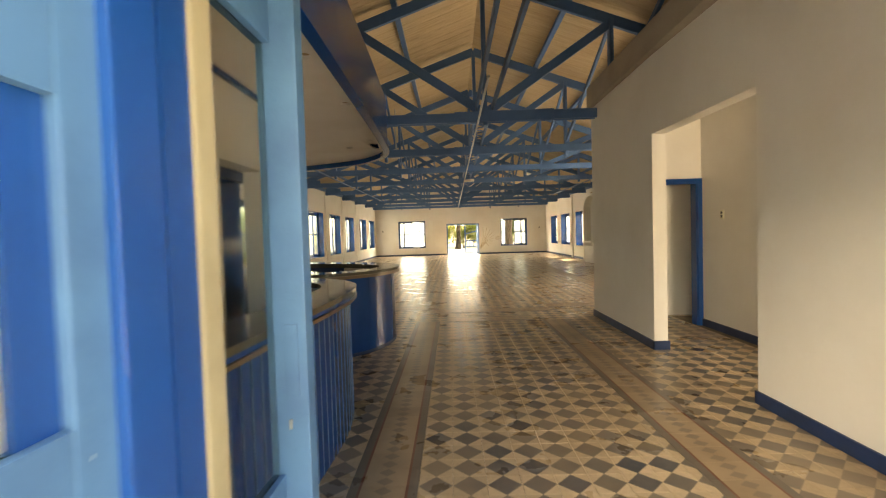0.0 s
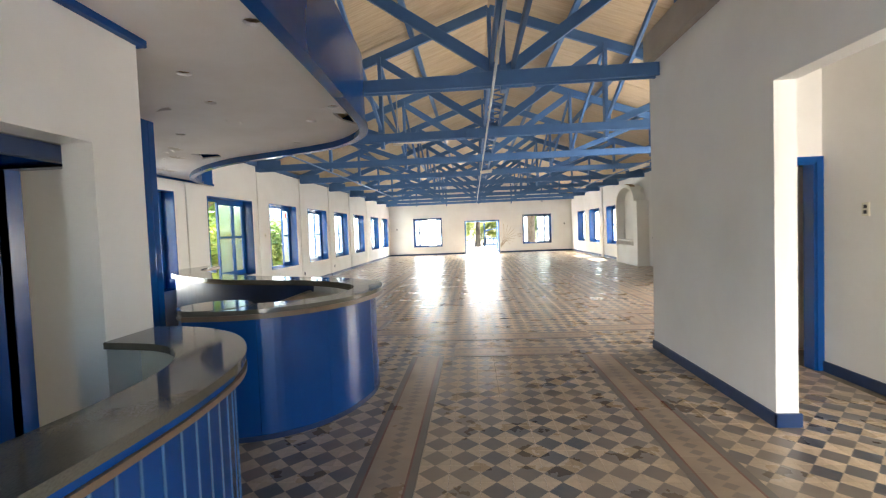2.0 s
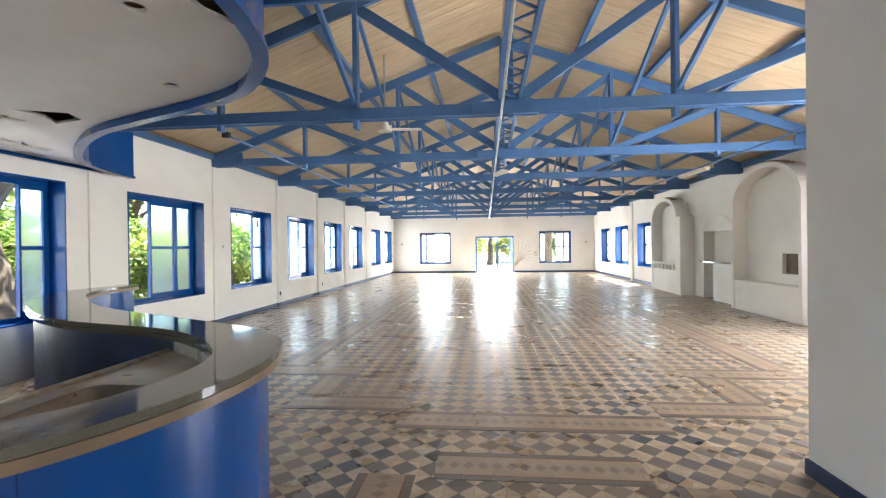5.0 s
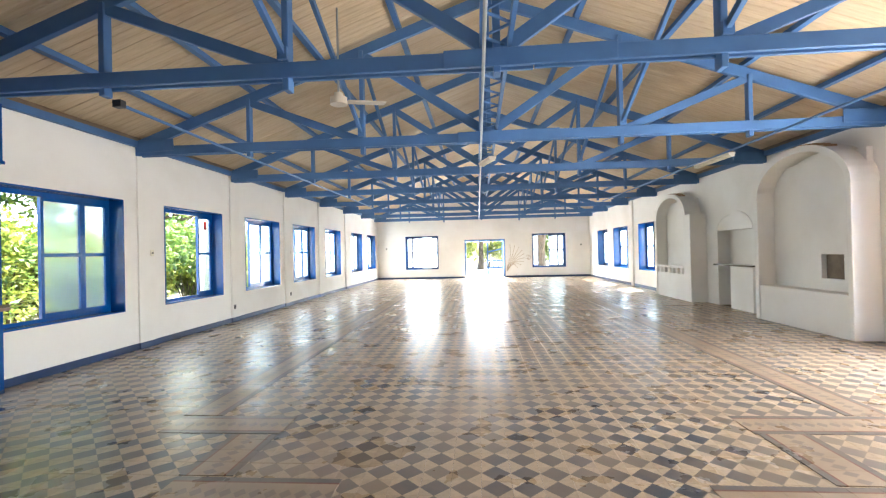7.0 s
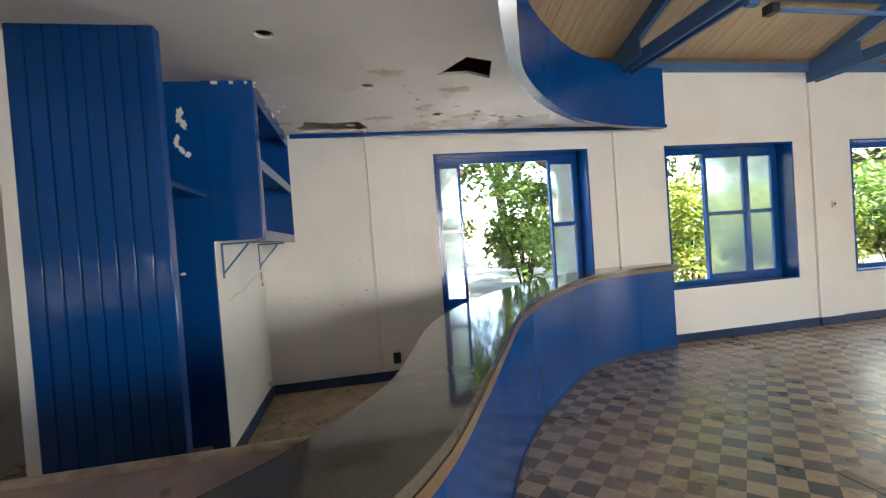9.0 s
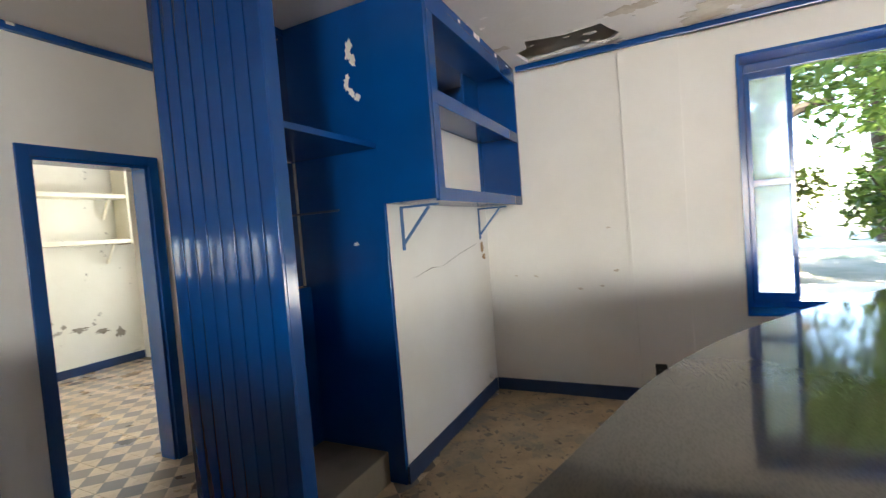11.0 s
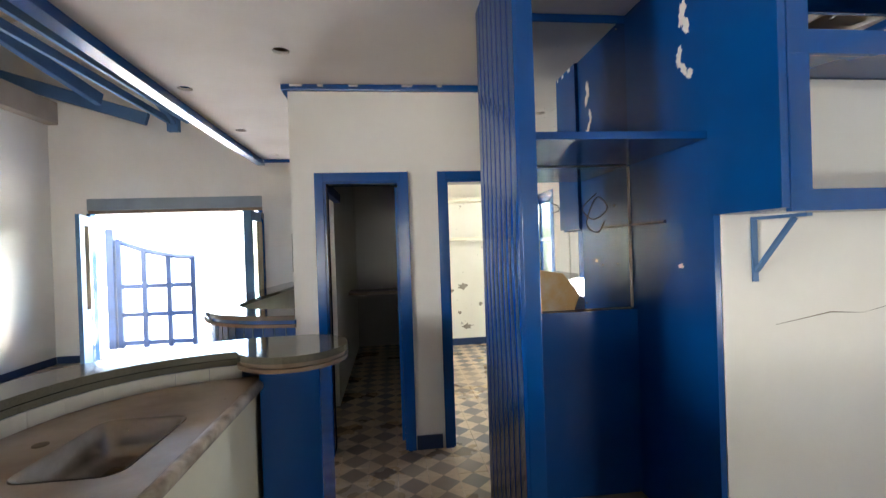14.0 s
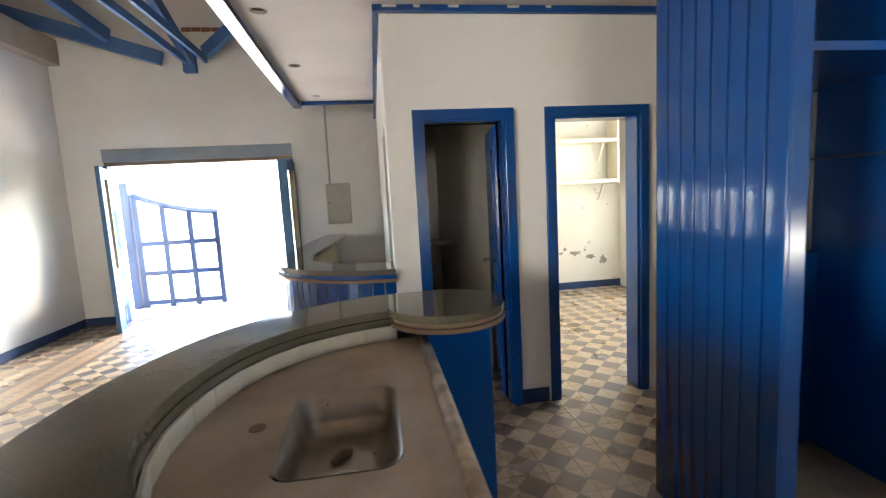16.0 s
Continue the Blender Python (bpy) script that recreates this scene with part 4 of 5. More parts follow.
bar = thing("bar_counter", "curved bright blue bar counter front, scuffed", "bar counter")
inset = shift(b_out, 0.075)
seams = [0, 10, 22, 34, 46, 58, 72, 86, 98, NB - 1]
for a, c in zip(seams, seams[1:]):
    o = shift(inset[a:c + 1], 0.0)
    o[0], o[-1] = o[0] + (o[1] - o[0]) * 0.02, o[-1] + (o[-2] - o[-1]) * 0.02
    part("front_panel", ribbon(bmesh.new(), o, shift(o, 0.025), 0.0, 0.96), M["blue"], bar, smooth=False)
part("kick_strip", ribbon(bmesh.new(), shift(inset, -0.006), shift(inset, 0.0), 0.0, 0.04), M["navy"], bar)
inner_face = shift(b_in, -0.05)
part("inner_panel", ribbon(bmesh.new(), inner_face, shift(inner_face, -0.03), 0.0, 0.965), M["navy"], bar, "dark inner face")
part("end_panel", boxes((-1.84, 4.64, 0, -1.56, 5.06, 0.96), bevel=0.01), M["blue"], bar, "dark blue end cabinet")

# bench with the sink behind the bar
lip = [p for p in spline([(q[0] - 0.0, q[1]) for q in BAR_IN], 0.06) if p.x > -1.50]
bx = -1.55
bench = thing("sink_bench", "stained marble bench with a rolled edge behind the bar", "worktop")
loop = [(bx, lip[0].y)] + [(p.x, p.y) for p in lip] + [(bx, lip[-1].y)]


def rounded(x0, y0, x1, y1, r, n=5):
    out = []
    for cx, cy, a0 in ((x1 - r, y1 - r, 0), (x0 + r, y1 - r, 90), (x0 + r, y0 + r, 180), (x1 - r, y0 + r, 270)):
        out += [(cx + r * math.cos(radians(a0 + 90 * k / n)), cy + r * math.sin(radians(a0 + 90 * k / n))) for k in range(n + 1)]
    return out


hole = rounded(-1.41, 5.42, -1.09, 5.90, 0.06)
bm = bmesh.new()
edges = flat_with_holes(bm, [loop, hole], 0.90)
up = bmesh.ops.extrude_edge_only(bm, edges=edges)
for v in (g for g in up["geom"] if isinstance(g, bmesh.types.BMVert)):
    v.co.z -= 0.035
part("slab", bm, M["marble"], bench)
part("rolled_edge", tube(bmesh.new(), [(bx - 0.005, lip[0].y, 0.893), (bx - 0.005, 5.6, 0.893), (bx - 0.005, lip[-1].y, 0.893)], 0.026, 12), M["lip"], bench, "chipped rolled marble edge", True)
part("side_panel", boxes((bx + 0.02, lip[0].y + 0.03, 0.0, bx + 0.06, lip[-1].y - 0.03, 0.865)), M["offwhite"], bench, "pale grimy side panel")
sink = thing("sink", "dull stainless sink let into the bench", "sink")
bm = bmesh.new()
levels = [(0.0, 0.902), (0.012, 0.895), (0.02, 0.815), (0.035, 0.785), (0.075, 0.775)]
rings = []
for inset_d, z in levels:
    r = max(0.02, 0.06 - inset_d * 0.3)
    rings.append([bm.verts.new((p[0], p[1], z)) for p in rounded(-1.408 + inset_d, 5.422 + inset_d, -1.092 - inset_d, 5.898 - inset_d, r)])
for a, b_ in zip(rings, rings[1:]):
    for k in range(len(a)):
        bm.faces.new((a[k], a[(k + 1) % len(a)], b_[(k + 1) % len(a)], b_[k]))
bm.faces.new(rings[-1])
part("bowl", bm, M["steel"], sink, smooth=True)
bm = disc(bmesh.new(), (-1.25, 5.745, 0.7745), 0.058, 0.006, 24)
part("drain", bm, M["metal"], sink, "round drain ring")
part("drain_plug", disc(bmesh.new(), (-1.25, 5.745, 0.780), 0.043, 0.004, 24), M["steel"], sink)
part("debris", tube(bmesh.new(), [(-1.26, 5.60, 0.785), (-1.235, 5.62, 0.79), (-1.21, 5.645, 0.782)], [0.012, 0.016, 0.008], 6), M["dirt"], sink)
hl = thing("tap_hole", "dark rusty tap hole in the bench", "hole")
part("rim", disc(bmesh.new(), (-1.01, 5.62, 0.8985), 0.024, 0.004, 16), M["dirt"], hl)
# ivory tiles on the riser between bench and bar top
rz = thing("bench_tiles", "row of ivory tiles behind the bench", "tiles")
for a, c in zip(lip[1::2], lip[3::2]):
    d = (c - a)
    mid, ang = (a + c) / 2, math.degrees(math.atan2(d.y, d.x))
    t = part("tile", boxes((-d.length / 2 + 0.002, -0.006, 0.0, d.length / 2 - 0.002, 0.006, 0.062), bevel=0.002), M["ivory"], rz)
    nrm = Vector((-d.y, d.x)).normalized() * 0.012
    t.matrix_basis = pose(mid.x + nrm.x, mid.y + nrm.y, 0.902, 0, 0, ang)

# ---- reception counter ----
R_OUT = [(-0.66, 0.14), (-0.60, 1.0), (-0.55, 1.8), (-0.515, 2.4), (-0.52, 2.85), (-0.60, 3.25), (-0.83, 3.62), (-1.15, 3.84), (-1.49, 3.92)]
R_IN = [(-0.92, 0.14), (-0.90, 1.0), (-0.865, 1.8), (-0.82, 2.4), (-0.80, 2.75), (-0.84, 3.08), (-0.97, 3.32), (-1.17, 3.46), (-1.489, 3.52)]
r_out, r_in = even(R_OUT, 60), even(R_IN, 60)
rt = thing("granite_worktop", "polished olive granite counter top with a brown edge", "worktop")
part("slab", ribbon(bmesh.new(), r_out, r_in, 1.025, 1.06), M["granite"], rt)
part("blue_strip", ribbon(bmesh.new(), shift(r_out, 0.014), shift(r_out, 0.06), 0.995, 1.0235), M["blue"], rt, "recessed blue strip")
part("outer_moulding", ribbon(bmesh.new(), shift(r_out, 0.002), shift(r_out, 0.06), 0.972, 0.994), M["wood"], rt, "brown moulded edge")
rc = thing("reception_counter", "curved reception counter clad in blue tongue-and-groove boards", "counter")
core = shift(r_out, 0.085)
part("inner_panel", ribbon(bmesh.new(), core, shift(core, 0.06), 0.0, 0.972), M["offwhite"], rc, "pale inner face")
fine = spline([tuple(p) for p in shift(r_out, 0.07)], 0.01)
acc, start = 0.0, fine[0]
for a, b_ in zip(fine, fine[1:]):
    acc += (b_ - a).length
    if acc >= 0.082:
        d = b_ - start
        t = part("board", boxes((0.005, -0.012, 0.0, d.length - 0.005, 0.011, 0.971), bevel=0.006), M["blue"], rc)
        m = pose(start.x, start.y, 0, 0, 0, math.degrees(math.atan2(d.y, d.x)))
        t.matrix_basis = m
        part("bead", boxes((-0.003, -0.014, 0.0, 0.003, 0.004, 0.970)), M["pale"], rc).matrix_basis = m
        acc, start = 0.0, b_

# ---- blue slab, nook, mirror and shelves behind the bar ----
def cupped_board(x, ya, yb, top):
    """An upright board with a slightly rounded face towards +x."""
    bm, n = bmesh.new(), 12
    prof = [(x, ya)] + [(x + 0.013 + 0.0014 * (1 - (2 * k / n - 1) ** 2), ya + (yb - ya) * k / n) for k in range(n + 1)] + [(x, yb)]
    lo = [bm.verts.new((p[0], p[1], 0.0)) for p in prof]
    hi = [bm.verts.new((p[0], p[1], top)) for p in prof]
    for k in range(len(prof)):
        f = bm.faces.new((lo[k], lo[(k + 1) % len(prof)], hi[(k + 1) % len(prof)], hi[k]))
        f.smooth = 1 <= k <= n
    bm.faces.new(hi)
    bm.faces.new(lo[::-1])
    return bm


slab = thing("panelled_column", "tall blue panel clad in tongue-and-groove boards", "column")
part("core", boxes((-2.757, 4.955, 0, -2.693, 5.636, CZ), bevel=0.003), M["blue"], slab)
for k in range(8):
    y0 = 4.957 + k * 0.085
    part("board", cupped_board(-2.693, y0 + 0.0025, y0 + 0.0825, CZ - 0.003), M["blue"], slab)
nook = thing("bar_nook", "dark blue built-in niche with a shelf and low panel", "cabinet")
part("side_panel", boxes((-3.518, 4.955, 0.0, -3.49, 5.608, CZ - 0.003), bevel=0.003), M["blue"], nook, "blue side with flaked paint")
part("shelf", boxes((-3.488, 4.99, 1.925, -2.76, 5.59, 1.955), bevel=0.004), M["blue"], nook)
part("low_panel", boxes((-3.488, 4.956, 0.19, -2.76, 5.03, 1.16), bevel=0.004), M["blue"], nook)
part("plinth", boxes((-3.488, 4.956, 0.0, -2.76, 5.50, 0.185), bevel=0.01), M["dirt"], nook, "grimy plinth")
part("cover_strip", boxes((-3.488, 4.96, 1.60, -3.475, 5.3, 1.612)), M["navy"], nook)
rnd = random.Random(11)
for (y, z, w, h, tilt) in ((5.455, 2.50, 0.026, 0.055, 0.25), (5.475, 2.44, 0.022, 0.045, -0.3), (5.43, 2.325, 0.022, 0.045, 0.2), (5.45, 2.265, 0.02, 0.035, -0.5), (5.493, 2.225, 0.022, 0.022, 0.0), (5.40, 1.40, 0.018, 0.012, 0.0)):
    bm, vs = bmesh.new(), []
    for k in range(22):
        a = k * math.pi / 11
        u, v = w * rnd.uniform(0.45, 1.25) * math.cos(a), h * rnd.uniform(0.65, 1.2) * math.sin(a)
        vs.append(bm.verts.new((-3.4885, y + u + tilt * v, z + v)))
    up = bmesh.ops.extrude_face_region(bm, geom=[bm.faces.new(vs)])
    for v in (g for g in up["geom"] if isinstance(g, bmesh.types.BMVert)):
        v.co.x += 0.002
    part("flaked_patch", bm, M["wall"], nook, "white flaked patch")
mir = thing("mirror", "old spotted mirror with a broken corner", "mirror")
bm = bmesh.new()
loop = [(-3.487, 1.165), (-3.16, 1.165), (-3.19, 1.24), (-3.14, 1.31), (-3.10, 1.36), (-2.98, 1.38), (-2.93, 1.41), (-2.762, 1.43), (-2.762, 1.92), (-3.487, 1.92)]
vs = [bm.verts.new((p[0], 4.985, p[1])) for p in loop]
bm.faces.new(vs)
up = bmesh.ops.extrude_face_region(bm, geom=bm.faces[:])
for v in (g for g in up["geom"] if isinstance(g, bmesh.types.BMVert)):
    v.co.y -= 0.005
part("lower_glass", bm, M["mirror"], mir)
part("edge", boxes((-3.4875, 4.986, 1.165, -3.478, 4.992, 1.92)), M["metal"], mir, "pale worn mirror edge")
part("upper_glass", boxes((-3.487, 4.98, 1.96, -2.762, 4.985, 2.686)), M["mirror"], mir)
part("backing_board", boxes((-3.487, 4.957, 1.162, -2.762, 4.972, 1.5)), M["board"], mir, "raw orange backing board")
sq = thing("scrawl", "black pen scrawl on the mirror", "graffiti")
bm = bmesh.new()
tube(bm, spline([(-3.30, 4.987, 1.78), (-3.22, 4.987, 1.70), (-3.28, 4.987, 1.64), (-3.36, 4.987, 1.70), (-3.30, 4.987, 1.76), (-3.24, 4.987, 1.62), (-3.30, 4.987, 1.57), (-3.34, 4.987, 1.63)], 0.02), 0.0025, 5)
part("line", bm, M["black"], sq)
bm = bmesh.new()
tube(bm, spline([(-3.02, 4.987, 1.74), (-3.08, 4.987, 1.72), (-3.09, 4.987, 1.69), (-3.03, 4.987, 1.68)], 0.02), 0.0025, 5)
part("line", bm, M["black"], sq)

sh = thing("wall_shelf_unit", "blue painted open shelf unit on the wall, edges chipped", "shelf unit")
X0, X1, Y0, Y1, Z0, Z1 = -5.105, -3.47, 5.612, 5.95, 1.612, CZ - 0.003
part("side", boxes((X0, Y0, Z0, X0 + 0.03, Y1, Z1), bevel=0.003), M["blue"], sh)
part("side", boxes((X1 - 0.03, Y0, Z0, X1, Y1, Z1), bevel=0.003), M["blue"], sh)
part("top", boxes((X0 + 0.03, Y0, Z1 - 0.05, X1 - 0.03, Y1, Z1), bevel=0.003), M["blue"], sh)
part("bottom_board", boxes((X0 + 0.03, Y0, Z0, X1 - 0.03, Y1, Z0 + 0.03), bevel=0.003), M["blue"], sh)
part("middle_board", boxes((X0 + 0.03, Y0, 2.16, X1 - 0.03, Y1 - 0.02, 2.19), bevel=0.003), M["blue"], sh)
part("face_rail", boxes((X0 + 0.03, Y1 - 0.018, Z1 - 0.13, X1 - 0.03, Y1 + 0.004, Z1 - 0.052), bevel=0.003), M["blue"], sh)
part("face_rail", boxes((X0 + 0.03, Y1 - 0.018, 2.115, X1 - 0.03, Y1 + 0.004, 2.195), bevel=0.003), M["blue"], sh)
part("face_rail", boxes((X0 + 0.03, Y1 - 0.018, Z0 - 0.012, X1 - 0.03, Y1 + 0.004, Z0 + 0.06), bevel=0.003), M["blue"], sh)
part("face_stile", boxes((X1 - 0.11, Y1 - 0.018, Z0, X1 - 0.031, Y1 + 0.003, Z1 - 0.13), bevel=0.003), M["blue"], sh)
part("mirror_back", boxes((X0 + 0.36, Y0 + 0.002, 2.2, X1 - 0.035, Y0 + 0.008, Z1 - 0.055)), M["mirror"], sh, "mirror strip at the back")
part("white_back", boxes((X0 + 0.10, Y0 + 0.002, Z0 + 0.035, X1 - 0.035, Y0 + 0.007, 2.155)), M["wall"], sh, "white back panel")
part("blue_back", boxes((X0 + 0.035, Y0 + 0.002, Z0 + 0.035, X0 + 0.095, Y0 + 0.02, 2.155)), M["blue"], sh)
part("blue_back", boxes((X0 + 0.035, Y0 + 0.002, 2.2, X0 + 0.355, Y0 + 0.02, Z1 - 0.055)), M["blue"], sh)
for x in (-3.66, -4.92):
    br = thing("shelf_bracket", "blue painted steel shelf bracket", "bracket", "shelf brackets")
    part("upright", boxes((x - 0.012, 5.612, 1.34, x + 0.012, 5.62, 1.60)), M["truss"], br)
    part("arm", boxes((x - 0.012, 5.62, 1.588, x + 0.012, 5.86, 1.6)), M["truss"], br)
    part("strut", beam(bmesh.new(), (x, 5.62, 1.38), (x, 5.80, 1.585), 0.012, 0.02), M["truss"], br)

# loose flakes of ceiling paint and chipped white edges
rnd = random.Random(31)


def flake(bm, c, r, droop):
    n = 9
    ring_v = [bm.verts.new((c[0] + r * rnd.uniform(0.5, 1.2) * math.cos(k * 2 * math.pi / n), c[1] + r * rnd.uniform(0.5, 1.2) * math.sin(k * 2 * math.pi / n),
                            c[2] - 0.002 - droop * max(0.0, math.cos(k * 2 * math.pi / n)))) for k in range(n)]
    bm.faces.new(ring_v)


bm = bmesh.new()
for x, y, sx, sy, n in ((-4.75, 6.45, 0.25, 0.45, 16), (-4.3, 7.4, 0.4, 0.35, 16), (-3.5, 6.9, 0.25, 0.25, 9), (-4.7, 8.1, 0.25, 0.5, 14), (-3.9, 5.95, 0.3, 0.12, 8), (-1.9, 5.75, 0.12, 0.12, 3), (-0.85, 5.7, 0.1, 0.2, 4)):
    for k in range(n):
        flake(bm, (max(-5.02, x + rnd.gauss(0, sx * 0.6)), y + rnd.gauss(0, sy * 0.6), CZ), rnd.uniform(0.015, 0.055), rnd.uniform(0.004, 0.03))
lift(bm, -0.0015)
tagged(ob_from("peeling_paint", bm, M["ceil"]), "curling flakes of white paint under the ceiling", "peeling paint", kind="stuff")
bm, low = bmesh.new(), 0.0015
for x, y, r in ((-4.85, 7.35, 0.16), (-4.7, 7.75, 0.22), (-4.9, 8.2, 0.15), (-4.62, 8.5, 0.14), (-4.95, 8.8, 0.1), (-3.33, 6.90, 0.08), (-3.70, 7.48, 0.08), (-4.50, 6.90, 0.09), (-4.62, 5.99, 0.05), (-4.15, 7.30, 0.06)):
    ph, low = rnd.uniform(0, 6), 0.0045 - low
    vs = []
    for k in range(56):
        a = k * math.pi / 28
        q = r * (0.85 + 0.28 * math.sin(2 * a + ph) + 0.16 * math.sin(5 * a + 2 * ph) + 0.10 * math.sin(11 * a) + rnd.uniform(-0.06, 0.06))
        vs.append(bm.verts.new((max(-5.06, x + q * math.cos(a)), y + 1.4 * q * math.sin(a), CZ - low)))
    bm.faces.new(vs)
lift(bm, -0.002)
tagged(ob_from("damp_stains", bm, M["damp"]), "brown damp stains where ceiling paint has fallen", "stain", kind="stuff")
bm = bmesh.new()
for x in (-3.50, -3.53, -3.95, -4.22, -4.27, -4.62, -4.9):
    box(bm, x - rnd.uniform(0.01, 0.03), 5.9545, CZ - 0.045 + rnd.uniform(-0.012, 0.01), x + rnd.uniform(0.01, 0.03), 5.957, CZ - 0.02 + rnd.uniform(-0.01, 0.01))
for y in (5.68, 5.8, 5.9):
    box(bm, -3.4695, y, CZ - 0.03, -3.468, y + rnd.uniform(0.02, 0.05), CZ - 0.008)
for x in (-1.6, -2.0, -2.4, -2.62, -1.75):
    box(bm, x, 3.9255, CZ - 0.02, x + rnd.uniform(0.03, 0.09), 3.927, CZ - 0.004)
tagged(ob_from("paint_chips", bm, M["wall"]), "white chips along the painted shelf edge", "paint damage", kind="stuff")

# plaster crack lines and spalls behind the bar, outlet, switch, panel
ck = thing("wall_crack", "thin dark crack in the plaster", "crack")
part("line", tube(bmesh.new(), [(-3.75, 5.612, 1.16), (-4.0, 5.612, 1.20), (-4.15, 5.612, 1.19), (-4.5, 5.612, 1.26), (-4.85, 5.612, 1.31)], [0.0008, 0.0025, 0.0006, 0.0022, 0.0008], 5), M["dirt"], ck)
ck = thing("surface_conduit", "white surface conduit on the wall", "conduit")
part("pipe", tube(bmesh.new(), [(WX + 0.034, 6.80, 0.12), (WX + 0.034, 6.78, 1.4), (WX + 0.034, 6.76, 2.68)], 0.004), M["wall"], ck)
for i, (y, z, r) in enumerate(((6.02, 0.99, 0.018), (6.38, 0.88, 0.022), (6.55, 0.90, 0.02), (6.66, 1.02, 0.02), (5.85, 1.0, 0.014), (6.62, 1.36, 0.015))):
    sp = thing("plaster_spall", "small brown patch where plaster fell", "plaster damage", "plaster spalls")
    bm = bmesh.new()
    vs = [bm.verts.new((WX + 0.002, y + r * rnd.uniform(0.6, 1.4) * math.cos(a * math.pi / 5), z + r * 0.5 * rnd.uniform(0.6, 1.3) * math.sin(a * math.pi / 5))) for a in range(10)]
    up = bmesh.ops.extrude_face_region(bm, geom=[bm.faces.new(vs)])
    for v in (g for g in up["geom"] if isinstance(g, bmesh.types.BMVert)):
        v.co.x += 0.003
    part("patch", bm, M["damp"], sp)

for x, z, w, h in ((-4.95, 1.28, 0.03, 0.05), (-4.97, 1.19, 0.04, 0.028)):
    sp = thing("plaster_spall", "brown patch under the shelf bracket where plaster fell", "plaster damage", "plaster spalls")
    bm = bmesh.new()
    vs = [bm.verts.new((x + w * rnd.uniform(0.6, 1.3) * math.cos(a * math.pi / 6), 5.612, z + h * rnd.uniform(0.6, 1.3) * math.sin(a * math.pi / 6))) for a in range(12)]
    up = bmesh.ops.extrude_face_region(bm, geom=[bm.faces.new(vs)])
    for v in (g for g in up["geom"] if isinstance(g, bmesh.types.BMVert)):
        v.co.y += 0.003
    part("patch", bm, M["scar"], sp)
kn = thing("cable_stub", "small white cable stub above the baseboard", "cable")
part("cap", tube(bmesh.new(), [(-4.93, 5.61, 0.165), (-4.93, 5.635, 0.165), (-4.93, 5.65, 0.165)], [0.022, 0.022, 0.012], 12), M["wall"], kn)
eb = thing("exposed_bricks", "orange bricks showing above the entrance corbel", "bricks")
for k in range(5):
    part("brick", boxes((0.40 + 0.125 * k, SY, 3.90 + 0.006 * (k % 2), 0.515 + 0.125 * k, SY + 0.02, 3.955), bevel=0.004), M["rust"], eb)


def plate(name, label, cat, axis, face, out, u, z, w, h, mat, slots=1):
    p = thing(name, label, cat)

    def b(du0, du1, d0, d1, z0, z1):
        if axis == "x":
            return boxes((face + out * d0, u + du0, z + z0, face + out * d1, u + du1, z + z1), bevel=0.002)
        return boxes((u + du0, face + out * d0, z + z0, u + du1, face + out * d1, z + z1), bevel=0.002)

    part("cover", b(-w / 2, w / 2, 0.0, 0.012, -h / 2, h / 2), mat, p)
    for k in range(slots):
        zz = (k - (slots - 1) / 2) * h * 0.4
        part("rocker", b(-w * 0.22, w * 0.22, 0.0125, 0.018, zz - h * 0.14, zz + h * 0.14), M["black"], p)


plate("wall_outlet", "black wall outlet with a missing cover", "outlet", "x", WX + 0.03, 1, 6.94, 0.24, 0.08, 0.12, M["black"])
plate("light_switch", "cream light switch plate with dark rockers", "switch", "x", 3.90, -1, 5.62, 1.61, 0.075, 0.12, M["offwhite"], 2)
for y, z in ((12.95, 1.62), (18.8, 1.62), (21.6, 1.6)):
    plate("light_switch", "small grey switch plate on the wall", "switch", "x", WX + (0.031 if y < 13 else 0), 1, y, z, 0.07, 0.11, M["offwhite"])
for y in (15.6, 18.75):
    plate("wall_outlet", "small dark wall outlet", "outlet", "x", WX + 0.031, 1, y, 0.35, 0.07, 0.1, M["black"])
for x in (-4.6, 6.3):
    plate("wall_outlet", "small dark junction box", "outlet", "y", NY, -1, x, 1.75, 0.07, 0.09, M["black"])
ep = thing("electrical_panel", "beige metal electrical panel box", "electrical panel")
part("box", boxes((-1.04, SY, 1.21, -0.70, SY + 0.06, 1.79), bevel=0.006), M["cabinet"], ep)
part("door", boxes((-1.02, SY + 0.061, 1.23, -0.72, SY + 0.072, 1.77), bevel=0.004), M["cabinet"], ep)
part("latch", boxes((-0.75, SY + 0.073, 1.5, -0.735, SY + 0.08, 1.53)), M["black"], ep)
ec = thing("conduit", "grey conduit rising from the electrical panel", "conduit")
part("pipe", tube(bmesh.new(), [(-0.76, SY + 0.02, 1.79), (-0.765, SY + 0.02, 2.3), (-0.77, SY + 0.02, 3.3)], 0.014), M["metal"], ec)

